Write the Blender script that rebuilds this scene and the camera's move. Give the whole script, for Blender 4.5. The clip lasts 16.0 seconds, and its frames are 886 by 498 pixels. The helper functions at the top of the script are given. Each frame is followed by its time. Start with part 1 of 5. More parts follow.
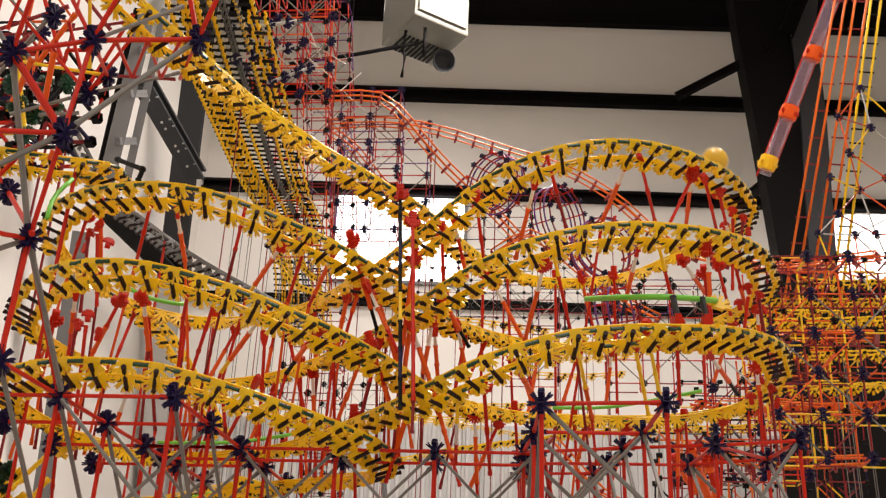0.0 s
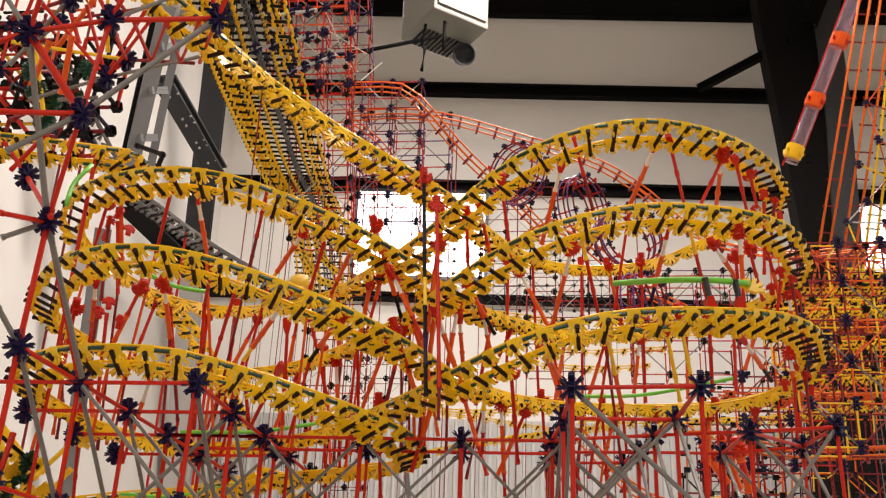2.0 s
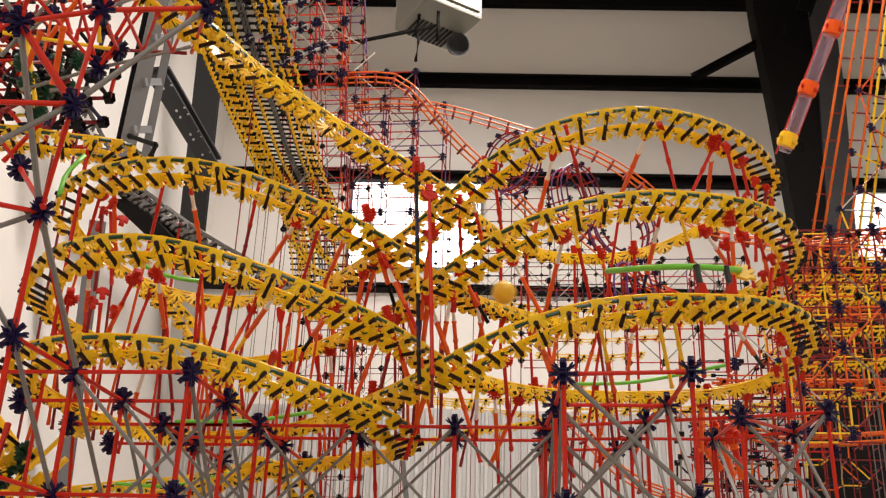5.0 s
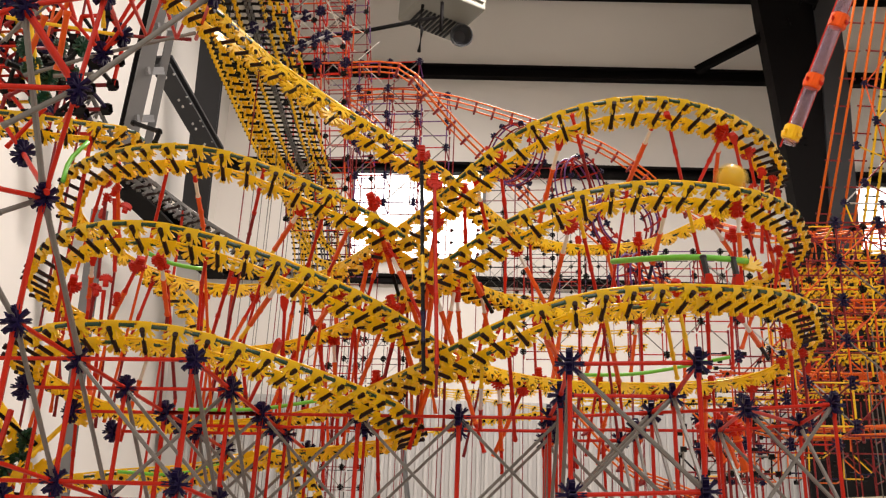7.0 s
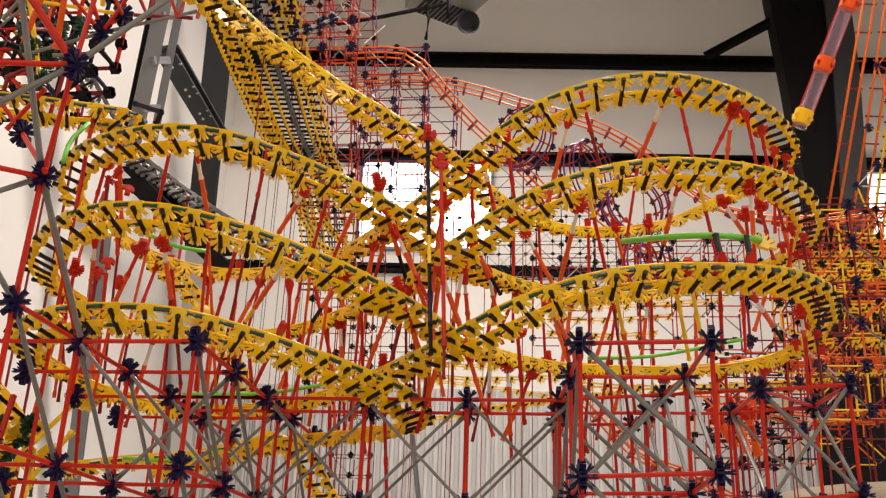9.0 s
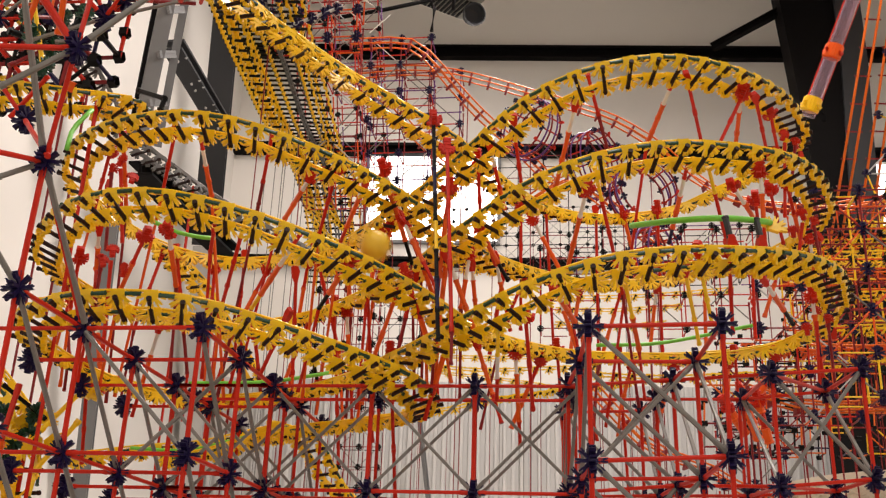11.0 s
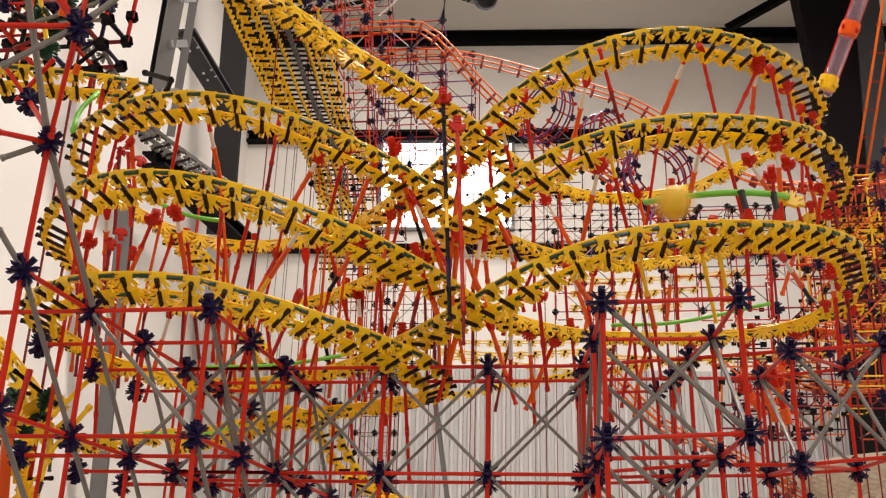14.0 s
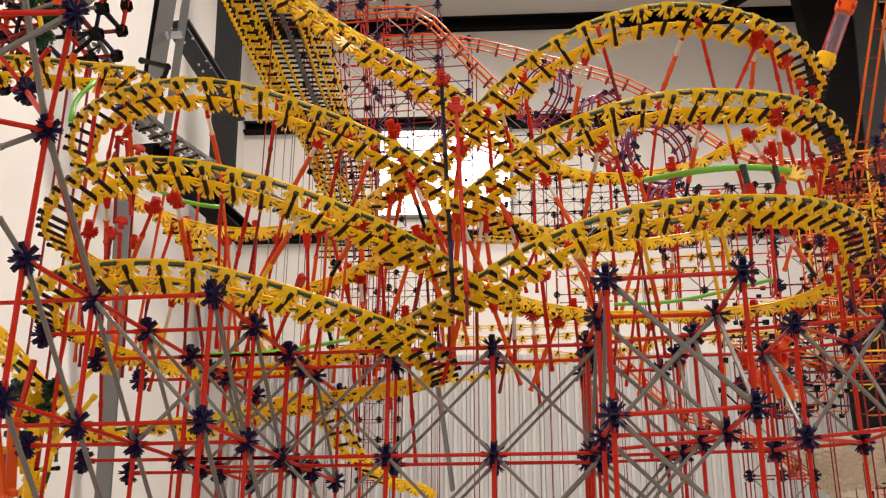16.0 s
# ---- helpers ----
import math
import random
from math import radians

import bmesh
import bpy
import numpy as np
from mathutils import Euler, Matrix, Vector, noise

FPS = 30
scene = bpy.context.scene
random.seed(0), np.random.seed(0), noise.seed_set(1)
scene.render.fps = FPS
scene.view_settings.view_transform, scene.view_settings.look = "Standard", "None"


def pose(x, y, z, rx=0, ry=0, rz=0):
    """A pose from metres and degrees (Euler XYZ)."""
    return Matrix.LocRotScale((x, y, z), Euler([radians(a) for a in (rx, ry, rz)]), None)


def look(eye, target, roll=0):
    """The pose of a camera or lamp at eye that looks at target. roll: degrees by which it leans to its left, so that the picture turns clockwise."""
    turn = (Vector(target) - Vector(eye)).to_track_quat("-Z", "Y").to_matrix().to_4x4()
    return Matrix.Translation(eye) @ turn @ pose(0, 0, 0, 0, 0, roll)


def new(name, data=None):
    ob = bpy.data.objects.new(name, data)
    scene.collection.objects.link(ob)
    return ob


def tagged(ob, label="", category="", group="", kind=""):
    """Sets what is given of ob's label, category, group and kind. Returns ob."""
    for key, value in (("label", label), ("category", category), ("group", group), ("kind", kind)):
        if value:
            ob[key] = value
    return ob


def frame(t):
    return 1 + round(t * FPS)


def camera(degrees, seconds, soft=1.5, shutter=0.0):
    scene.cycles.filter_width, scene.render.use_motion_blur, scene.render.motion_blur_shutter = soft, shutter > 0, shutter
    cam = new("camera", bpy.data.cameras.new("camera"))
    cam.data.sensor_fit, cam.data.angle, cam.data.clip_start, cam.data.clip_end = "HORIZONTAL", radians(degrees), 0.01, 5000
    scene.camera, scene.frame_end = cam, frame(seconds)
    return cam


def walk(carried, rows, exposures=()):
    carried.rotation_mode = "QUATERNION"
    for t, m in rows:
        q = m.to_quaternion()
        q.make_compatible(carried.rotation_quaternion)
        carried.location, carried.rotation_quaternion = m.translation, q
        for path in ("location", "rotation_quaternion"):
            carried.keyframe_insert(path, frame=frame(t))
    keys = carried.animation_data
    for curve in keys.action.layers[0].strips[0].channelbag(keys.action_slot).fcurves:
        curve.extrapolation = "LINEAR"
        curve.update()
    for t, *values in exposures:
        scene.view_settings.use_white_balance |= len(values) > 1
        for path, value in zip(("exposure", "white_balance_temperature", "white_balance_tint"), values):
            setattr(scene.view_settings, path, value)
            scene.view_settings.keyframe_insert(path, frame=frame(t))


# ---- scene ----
cam = camera(48.8, 16.0, soft=1.25, shutter=0.8)
PATH = [
    (0, (0.1455, -0.2911, 1.4857), (-0.0400, 1.5330, 2.2749), 2.30),
    (0.5, (0.1428, -0.2872, 1.4846), (-0.0468, 1.5410, 2.2636), 2.40),
    (1, (0.1438, -0.2807, 1.4820), (-0.0551, 1.5450, 2.2698), 1.93),
    (1.5, (0.1387, -0.2691, 1.4823), (-0.0688, 1.5540, 2.2700), 2.10),
    (2, (0.1361, -0.2573, 1.4801), (-0.0916, 1.5680, 2.2629), 2.37),
    (2.5, (0.1394, -0.2539, 1.4810), (-0.0814, 1.5740, 2.2548), 2.40),
    (3, (0.1366, -0.2591, 1.4817), (-0.0816, 1.5690, 2.2585), 2.72),
    (3.5, (0.1344, -0.2609, 1.4789), (-0.0896, 1.5670, 2.2562), 3.04),
    (4, (0.1340, -0.2619, 1.4777), (-0.0913, 1.5700, 2.2445), 3.06),
    (4.5, (0.1354, -0.2633, 1.4766), (-0.0845, 1.5670, 2.2459), 2.58),
    (5, (0.1410, -0.2604, 1.4750), (-0.0778, 1.5720, 2.2404), 1.94),
    (7.5, (0.1341, -0.2487, 1.4737), (-0.0883, 1.5930, 2.2219), 2.38),
    (8, (0.1365, -0.2420, 1.4711), (-0.0940, 1.5990, 2.2158), 1.91),
    (8.5, (0.1352, -0.2315, 1.4709), (-0.0995, 1.6110, 2.2079), 2.08),
    (11, (0.1334, -0.2080, 1.4631), (-0.1209, 1.6380, 2.1823), 1.95),
    (11.5, (0.1333, -0.1978, 1.4619), (-0.1179, 1.6510, 2.1785), 1.71),
    (12, (0.1361, -0.1871, 1.4621), (-0.1210, 1.6640, 2.1717), 1.86),
    (12.5, (0.1374, -0.1839, 1.4610), (-0.1250, 1.6680, 2.1629), 1.80),
    (13, (0.1369, -0.1865, 1.4597), (-0.1308, 1.6680, 2.1583), 1.55),
    (13.5, (0.1361, -0.1889, 1.4586), (-0.1442, 1.6630, 2.1556), 1.67),
    (14, (0.1359, -0.1857, 1.4587), (-0.1495, 1.6670, 2.1546), 1.56),
    (14.5, (0.1337, -0.1855, 1.4589), (-0.1548, 1.6660, 2.1544), 1.59),
    (15, (0.1326, -0.1810, 1.4561), (-0.1513, 1.6750, 2.1445), 1.35),
    (15.5, (0.1331, -0.1772, 1.4537), (-0.1468, 1.6830, 2.1308), 0.79),
    (16, (0.1318, -0.1806, 1.4518), (-0.1532, 1.6810, 2.1242), 0.32),
]
walk(cam, [(t, look(eye, target, roll)) for t, eye, target, roll in PATH])

# ---- world and lamps ----
world = bpy.data.worlds.new("world")
scene.world = world
world.use_nodes = True
sky = world.node_tree.nodes.new("ShaderNodeTexSky")
sky.sky_type, sky.sun_disc, sky.sun_elevation, sky.sun_rotation = "NISHITA", False, radians(40), radians(200)
bg = world.node_tree.nodes["Background"]
bg.inputs["Strength"].default_value = 0.1
world.node_tree.links.new(sky.outputs["Color"], bg.inputs["Color"])
scene.view_settings.exposure = 0.0


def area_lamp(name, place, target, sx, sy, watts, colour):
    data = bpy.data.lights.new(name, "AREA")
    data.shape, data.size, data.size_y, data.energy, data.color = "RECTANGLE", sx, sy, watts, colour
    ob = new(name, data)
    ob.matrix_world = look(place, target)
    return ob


# unseen lamps added over the hall; the last fills the end wall's left
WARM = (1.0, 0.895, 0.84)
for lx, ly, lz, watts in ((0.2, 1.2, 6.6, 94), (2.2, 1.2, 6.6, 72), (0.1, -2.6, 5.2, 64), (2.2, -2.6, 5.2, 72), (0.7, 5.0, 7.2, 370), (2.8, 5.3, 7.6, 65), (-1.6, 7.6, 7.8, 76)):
    area_lamp("unseen_hall_lamp", (lx, ly, lz), (lx, ly, 0), 1.0, 1.0, watts * 0.845, WARM)


# ---- materials ----
def material(name, colour, rough=0.4, metal=0.0, vary=0.12, scale=30.0, bump=0.02, bump_scale=200.0, spec=0.5, stain=0.0, stain_scale=0.6):
    m = bpy.data.materials.new(name)
    m.use_nodes = True
    nt = m.node_tree
    b = nt.nodes["Principled BSDF"]
    b.inputs["Metallic"].default_value = metal
    b.inputs["Specular IOR Level"].default_value = spec
    tc = nt.nodes.new("ShaderNodeTexCoord")
    n1 = nt.nodes.new("ShaderNodeTexNoise")
    n1.inputs["Scale"].default_value, n1.inputs["Detail"].default_value = scale, 5
    nt.links.new(tc.outputs["Object"], n1.inputs["Vector"])
    info = nt.nodes.new("ShaderNodeObjectInfo")
    add = nt.nodes.new("ShaderNodeMath")
    add.operation = "MULTIPLY_ADD"
    add.inputs[1].default_value, add.inputs[2].default_value = 0.5, 0.0
    nt.links.new(info.outputs["Random"], add.inputs[0])
    mix = nt.nodes.new("ShaderNodeMath")
    mix.operation = "MULTIPLY_ADD"
    mix.inputs[1].default_value = 0.5
    nt.links.new(n1.outputs["Fac"], mix.inputs[0])
    nt.links.new(add.outputs[0], mix.inputs[2])
    ramp = nt.nodes.new("ShaderNodeMapRange")
    ramp.inputs["To Min"].default_value, ramp.inputs["To Max"].default_value = 1 - vary, 1 + vary
    nt.links.new(mix.outputs[0], ramp.inputs["Value"])
    scl = nt.nodes.new("ShaderNodeVectorMath")
    scl.operation = "SCALE"
    scl.inputs[0].default_value = colour
    nt.links.new(ramp.outputs["Result"], scl.inputs["Scale"])
    out = scl.outputs["Vector"]
    if stain:
        n3 = nt.nodes.new("ShaderNodeTexNoise")
        n3.inputs["Scale"].default_value, n3.inputs["Detail"].default_value = stain_scale, 4
        nt.links.new(tc.outputs["Object"], n3.inputs["Vector"])
        r3 = nt.nodes.new("ShaderNodeMapRange")
        r3.inputs["From Min"].default_value, r3.inputs["From Max"].default_value = 0.35, 0.7
        r3.inputs["To Min"].default_value, r3.inputs["To Max"].default_value = 1.0, 1.0 - stain
        nt.links.new(n3.outputs["Fac"], r3.inputs["Value"])
        s3 = nt.nodes.new("ShaderNodeVectorMath")
        s3.operation = "SCALE"
        nt.links.new(out, s3.inputs[0])
        nt.links.new(r3.outputs["Result"], s3.inputs["Scale"])
        out = s3.outputs["Vector"]
    nt.links.new(out, b.inputs["Base Color"])
    rr = nt.nodes.new("ShaderNodeMapRange")
    rr.inputs["To Min"].default_value, rr.inputs["To Max"].default_value = max(0.05, rough - 0.1), min(1.0, rough + 0.12)
    nt.links.new(n1.outputs["Fac"], rr.inputs["Value"])
    nt.links.new(rr.outputs["Result"], b.inputs["Roughness"])
    if bump:
        n2 = nt.nodes.new("ShaderNodeTexNoise")
        n2.inputs["Scale"].default_value = bump_scale
        nt.links.new(tc.outputs["Object"], n2.inputs["Vector"])
        bp = nt.nodes.new("ShaderNodeBump")
        bp.inputs["Strength"].default_value, bp.inputs["Distance"].default_value = bump, 0.01
        nt.links.new(n2.outputs["Fac"], bp.inputs["Height"])
        nt.links.new(bp.outputs["Normal"], b.inputs["Normal"])
    return m


def glowing(name, colour, strength):
    m = bpy.data.materials.new(name)
    m.use_nodes = True
    b = m.node_tree.nodes["Principled BSDF"]
    b.inputs["Base Color"].default_value = (*colour, 1)
    b.inputs["Emission Color"].default_value = (*colour, 1)
    b.inputs["Emission Strength"].default_value = strength
    return m


YELLOW = material("yellow_plastic", (0.97, 0.615, 0.006), 0.33, spec=0.45)
PALE_YELLOW = material("ball_yellow_plastic", (0.80, 0.50, 0.03), 0.3)
RED = material("red_plastic", (0.57, 0.019, 0.004), 0.42, spec=0.25)
DARK_RED = material("dark_red_plastic", (0.24, 0.012, 0.014), 0.42, spec=0.3)
RAIL_ORANGE = material("coaster_orange_plastic", (0.85, 0.17, 0.012), 0.4, spec=0.3)
DARK_GREY = material("dark_grey_plastic", (0.15, 0.15, 0.145), 0.42)
ORANGE = material("orange_plastic", (0.78, 0.105, 0.006), 0.4, spec=0.3)
WHITE = material("white_plastic", (0.80, 0.77, 0.70), 0.4)
GREY = material("grey_plastic", (0.19, 0.18, 0.16), 0.4)
SILVER = material("silver_plastic", (0.55, 0.54, 0.52), 0.35)
BLACK = material("black_plastic", (0.005, 0.0045, 0.0045), 0.5, spec=0.15)
PURPLE = material("dark_purple_plastic", (0.010, 0.0055, 0.044), 0.42, spec=0.22)
VIOLET = material("violet_plastic", (0.14, 0.03, 0.20), 0.4)
GREEN = material("dark_green_plastic", (0.008, 0.055, 0.025), 0.4)
LIME = material("lime_green_plastic", (0.18, 0.62, 0.05), 0.4)
WALL = material("wall_sheet", (0.86, 0.825, 0.77), 0.6, vary=0.05, scale=1.2, stain=0.07, bump=0.03, bump_scale=8)
LINER = material("ribbed_liner_paint", (0.60, 0.59, 0.57), 0.45, vary=0.06, scale=3, stain=0.08)
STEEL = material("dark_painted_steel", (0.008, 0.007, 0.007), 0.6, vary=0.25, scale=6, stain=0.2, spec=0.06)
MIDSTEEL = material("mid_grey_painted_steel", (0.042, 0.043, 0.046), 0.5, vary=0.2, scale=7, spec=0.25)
GREYSTEEL = material("grey_painted_steel", (0.18, 0.18, 0.18), 0.45, vary=0.15, scale=8)
HEATER = material("heater_beige_enamel", (0.22, 0.21, 0.175), 0.45, metal=0.1, vary=0.08, scale=5)
CONCRETE = material("concrete_floor", (0.48, 0.46, 0.43), 0.6, vary=0.12, scale=4, stain=0.2)
CEILING = material("ceiling_insulation", (0.55, 0.54, 0.52), 0.7, vary=0.06, scale=2)
WINDOW = glowing("window_daylight", (1.0, 0.98, 0.95), 2.6)


# ---- mesh helpers ----
def mesh_of(bm, name, mat):
    me = bpy.data.meshes.new(name)
    bm.to_mesh(me)
    bm.free()
    me.materials.append(mat)
    return me


def part(name, bm, mat, parent=None, label=""):
    ob = new(name, mesh_of(bm, name, mat))
    ob.parent = parent
    if label:
        ob["label"] = label
    return ob


def thing(name, place, label, category, group="", kind=""):
    ob = new(name)
    ob.empty_display_size = 0.02
    ob.matrix_basis = Matrix.Translation(place)
    return tagged(ob, label, category, group, kind)


def add_box(bm, m, sx, sy, sz, bevel=0.0):
    r = bmesh.ops.create_cube(bm, size=1.0, matrix=m @ Matrix.Diagonal((sx, sy, sz, 1)))
    if bevel:
        edges = list({e for v in r["verts"] for e in v.link_edges})
        bmesh.ops.bevel(bm, geom=edges, offset=bevel, segments=2, affect="EDGES", profile=0.6)


def box_bm(lo, hi, bevel=0.0):
    bm = bmesh.new()
    lo, hi = Vector(lo), Vector(hi)
    add_box(bm, Matrix.Translation((lo + hi) / 2), *(hi - lo), bevel)
    return bm


def along(p, q):
    """A frame at p whose z runs to q."""
    d = (Vector(q) - Vector(p)).normalized()
    return Matrix.Translation(p) @ d.to_track_quat("Z", "Y").to_matrix().to_4x4()


ROD_MESHES = {}


def rod_mesh(r, length, mat):
    key = (r, round(length, 3), mat.name)
    if key not in ROD_MESHES:
        bm = bmesh.new()
        n, rings = 8, []
        # a ribbed rod: full ends, and a waist with four shallow flutes
        for z, k in ((0, 1.0), (0.07 * length, 1.0), (0.10 * length, 0.86), (0.90 * length, 0.86), (0.93 * length, 1.0), (length, 1.0)):
            rings.append([bm.verts.new((r * k * math.cos(math.tau * i / n) * (1 if i % 2 else k), r * k * math.sin(math.tau * i / n) * (1 if i % 2 else k), z)) for i in range(n)])
        for a, b in zip(rings, rings[1:]):
            for i in range(n):
                bm.faces.new((a[i], a[(i + 1) % n], b[(i + 1) % n], b[i]))
        bm.faces.new(rings[0][::-1])
        bm.faces.new(rings[-1])
        ROD_MESHES[key] = mesh_of(bm, "rod", mat)
    return ROD_MESHES[key]


def rod(p, q, mat, parent, r=0.0033, name="rod"):
    p, q = Vector(p), Vector(q)
    ob = new(name, rod_mesh(r, (q - p).length, mat))
    ob.parent = parent
    base = parent.matrix_basis.inverted() if parent else Matrix()
    ob.matrix_basis = base @ along(p, q)
    return ob


def place_mesh(name, me, m, parent):
    ob = new(name, me)
    ob.parent = parent
    ob.matrix_basis = parent.matrix_basis.inverted() @ m if parent else m
    return ob


def plate(bm, m, arms, spread, r, t, hub=0.32, w=0.0082):
    """One flat wheel of forked socket arms in m's xy plane, from a single outline."""
    half, step, out = spread < 360, spread / (arms - 1 if spread < 360 else arms), []
    for i in range(arms):
        a = radians(step * i)
        d, n = Vector((math.cos(a), math.sin(a), 0)), Vector((-math.sin(a), math.cos(a), 0))
        neck = min(w * 0.42, r * hub * math.tan(radians(step / 2)) * 0.9)
        out += [d * r * hub - n * neck, d * r * 0.62 - n * neck * 0.95, d * r * 0.72 - n * w * 0.52, d * r - n * w * 0.5, d * r * 0.98 - n * w * 0.22,
                d * r * 0.74, d * r * 0.98 + n * w * 0.22, d * r + n * w * 0.5, d * r * 0.72 + n * w * 0.52, d * r * 0.62 + n * neck * 0.95, d * r * hub + n * neck]
    if half:
        out += [Vector((-r * hub, -r * 0.2, 0)), Vector((r * hub, -r * 0.2, 0))]
    lo = [bm.verts.new(m @ (v - Vector((0, 0, t / 2)))) for v in out]
    hi = [bm.verts.new(m @ (v + Vector((0, 0, t / 2)))) for v in out]
    bm.faces.new(lo[::-1])
    bm.faces.new(hi)
    for k in range(len(out)):
        bm.faces.new((lo[k - 1], lo[k], hi[k], hi[k - 1]))


def snowflake(mat, arms, spread, r=0.021, crossed=False, name="connector", t=0.0058, w=0.0082, hub=0.32):
    bm = bmesh.new()
    plate(bm, pose(0, 0, 0, 90, 0, 0) if crossed else Matrix(), arms, spread, r, t, hub, w)
    if crossed:
        plate(bm, pose(0, 0, 0, 0, 90, 0), arms, spread, r, t, hub, w)
    return mesh_of(bm, name, mat)


def crossed_node(mat, r, t_face, t_side, w=0.0062, hub=0.36):
    """Two wheels slotted into each other: one across the bay, one along it and thicker."""
    bm = bmesh.new()
    plate(bm, pose(0, 0, 0, 90, 0, 0), 8, 360, r * 0.94, t_face, hub, w)
    plate(bm, pose(0, 0, 0, 0, 90, 0), 8, 360, r, t_side, hub, w * 1.1)
    add_box(bm, Matrix(), r * 0.36, r * 0.36, r * 1.3)
    return mesh_of(bm, "connector", mat)


def half_fan(mat, arms, spread, r, t, w, hub):
    """A flat fan of forked arms that droops a little from its rail, with a clip tab over it."""
    bm = bmesh.new()
    plate(bm, pose(0, 0, 0, 0, 0, (180 - spread) / 2), arms, spread, r, t, hub, w)
    add_box(bm, Matrix.Translation((0, -0.001, 0)), 0.017, 0.0065, t * 1.15)
    return mesh_of(bm, "connector", mat)


NODE = crossed_node(PURPLE, 0.0185, 0.0050, 0.0072, 0.0050, 0.30)
NODE_RED = snowflake(RED, 5, 180, 0.0135, t=0.007)
FAN_YELLOW = half_fan(YELLOW, 5, 156, 0.0190, 0.0060, 0.0064, 0.46)
FAN_SPLIT = half_fan(YELLOW, 6, 164, 0.0200, 0.0060, 0.0050, 0.40)
FAN_FAR = snowflake(YELLOW, 5, 180, 0.0205, w=0.0055)
FAN_GREY = snowflake(DARK_GREY, 4, 180, 0.0185, w=0.007)
NODE_FAR = snowflake(PURPLE, 6, 360, 0.0165, True)
NODE_DARK = snowflake(BLACK, 6, 360, 0.0115, True)
NODE_TINY = snowflake(BLACK, 6, 360, 0.0085, True)
NODE_GREEN = crossed_node(GREEN, 0.017, 0.0055, 0.0070)
NODE_FLAT = snowflake(RED, 8, 360, 0.019, w=0.0062, hub=0.42)
FAN_ORANGE = snowflake(ORANGE, 5, 180, 0.02)


def bracket(mat, wide=0.0068, high=0.013, bend=0.003, t=0.0075):
    """A solid bent clip, its outline in the xz plane."""
    out = [(-0.5, 1.2), (0.55, 1.2), (1.1, 0.3), (1.0 + bend * 100, -0.75), (0.5 + bend * 100, -1.0), (-0.6 + bend * 60, -1.0), (-1.0, -0.25)]
    bm = bmesh.new()
    lo = [bm.verts.new((x * wide, -t / 2, z * high)) for x, z in out]
    hi = [bm.verts.new((x * wide * 0.94, t / 2, z * high * 0.97)) for x, z in out]
    bm.faces.new(lo)
    bm.faces.new(hi[::-1])
    for k in range(len(out)):
        bm.faces.new((lo[k], lo[k - 1], hi[k - 1], hi[k]))
    bmesh.ops.recalc_face_normals(bm, faces=bm.faces)
    return mesh_of(bm, "clip", mat)


def forked_clip(mat, arms, spread, r, crossed):
    """A red socket head: a half wheel of forked arms over a short ribbed stem."""
    bm = bmesh.new()
    plate(bm, pose(0, 0, 0, 90, 0, 0) @ pose(0, 0, 0, 0, 0, -10), arms, spread, r, 0.0066, 0.5, 0.0074)
    if crossed:
        plate(bm, pose(0, 0, 0, 90, 0, 80), arms, spread, r * 0.9, 0.0066, 0.5, 0.0074)
    add_box(bm, Matrix.Translation((0, 0, -0.006)), 0.0095, 0.0080, 0.022, 0.0015)
    for z in (-0.014, -0.009, -0.004):
        add_box(bm, Matrix.Translation((0, 0, z)), 0.0115, 0.0100, 0.0022)
    return mesh_of(bm, "clip", mat)


CLIPS = [bracket(RED, 0.0062, 0.0115), forked_clip(RED, 5, 180, 0.0130, False), forked_clip(RED, 4, 135, 0.0135, True), bracket(RED, 0.0054, 0.0130, -0.002)]


def spline(points, step):
    """Even stations along a smooth curve through the points: (place, tangent)."""
    p = [Vector(a) for a in points]
    p = [2 * p[0] - p[1]] + p + [2 * p[-1] - p[-2]]
    fine = []
    for a, b, c, d in zip(p, p[1:], p[2:], p[3:]):
        for i in range(24):
            t = i / 24
            fine.append(0.5 * ((2 * b) + (c - a) * t + (2 * a - 5 * b + 4 * c - d) * t * t + (3 * b - a - 3 * c + d) * t ** 3))
    fine.append(p[-2])
    run = [0.0]
    for a, b in zip(fine, fine[1:]):
        run.append(run[-1] + (b - a).length)
    n = max(2, round(run[-1] / step))
    out, j = [], 0
    for k in range(n + 1):
        want = run[-1] * k / n
        while j < len(run) - 2 and run[j + 1] < want:
            j += 1
        f = (want - run[j]) / max(1e-9, run[j + 1] - run[j])
        out.append(fine[j].lerp(fine[j + 1], f))
    tang = [(out[min(i + 1, n)] - out[max(i - 1, 0)]).normalized() for i in range(n + 1)]
    return list(zip(out, tang))


def frames_of(points, step, bank, hub=None):
    """Stations with a side vector (to the outside of its bend, leaning up by the bank) and an up vector."""
    st = spline(points, step)
    res, n = [], len(st)
    for i, (p, t) in enumerate(st):
        a, b = st[max(0, i - 4)][1], st[min(n - 1, i + 4)][1]
        curve = (b - a) / max(1, min(n - 1, i + 4) - max(0, i - 4)) / step      # towards the inside
        side = t.cross(Vector((0, 0, 1))).normalized()
        k = max(-1.0, min(1.0, -curve.dot(side) / 3.0)) * radians(bank)
        s = (side * math.cos(k) + Vector((0, 0, 1)) * math.sin(k))
        s = (s - t * s.dot(t)).normalized()
        res.append((p, t, s, s.cross(t)))
    return res


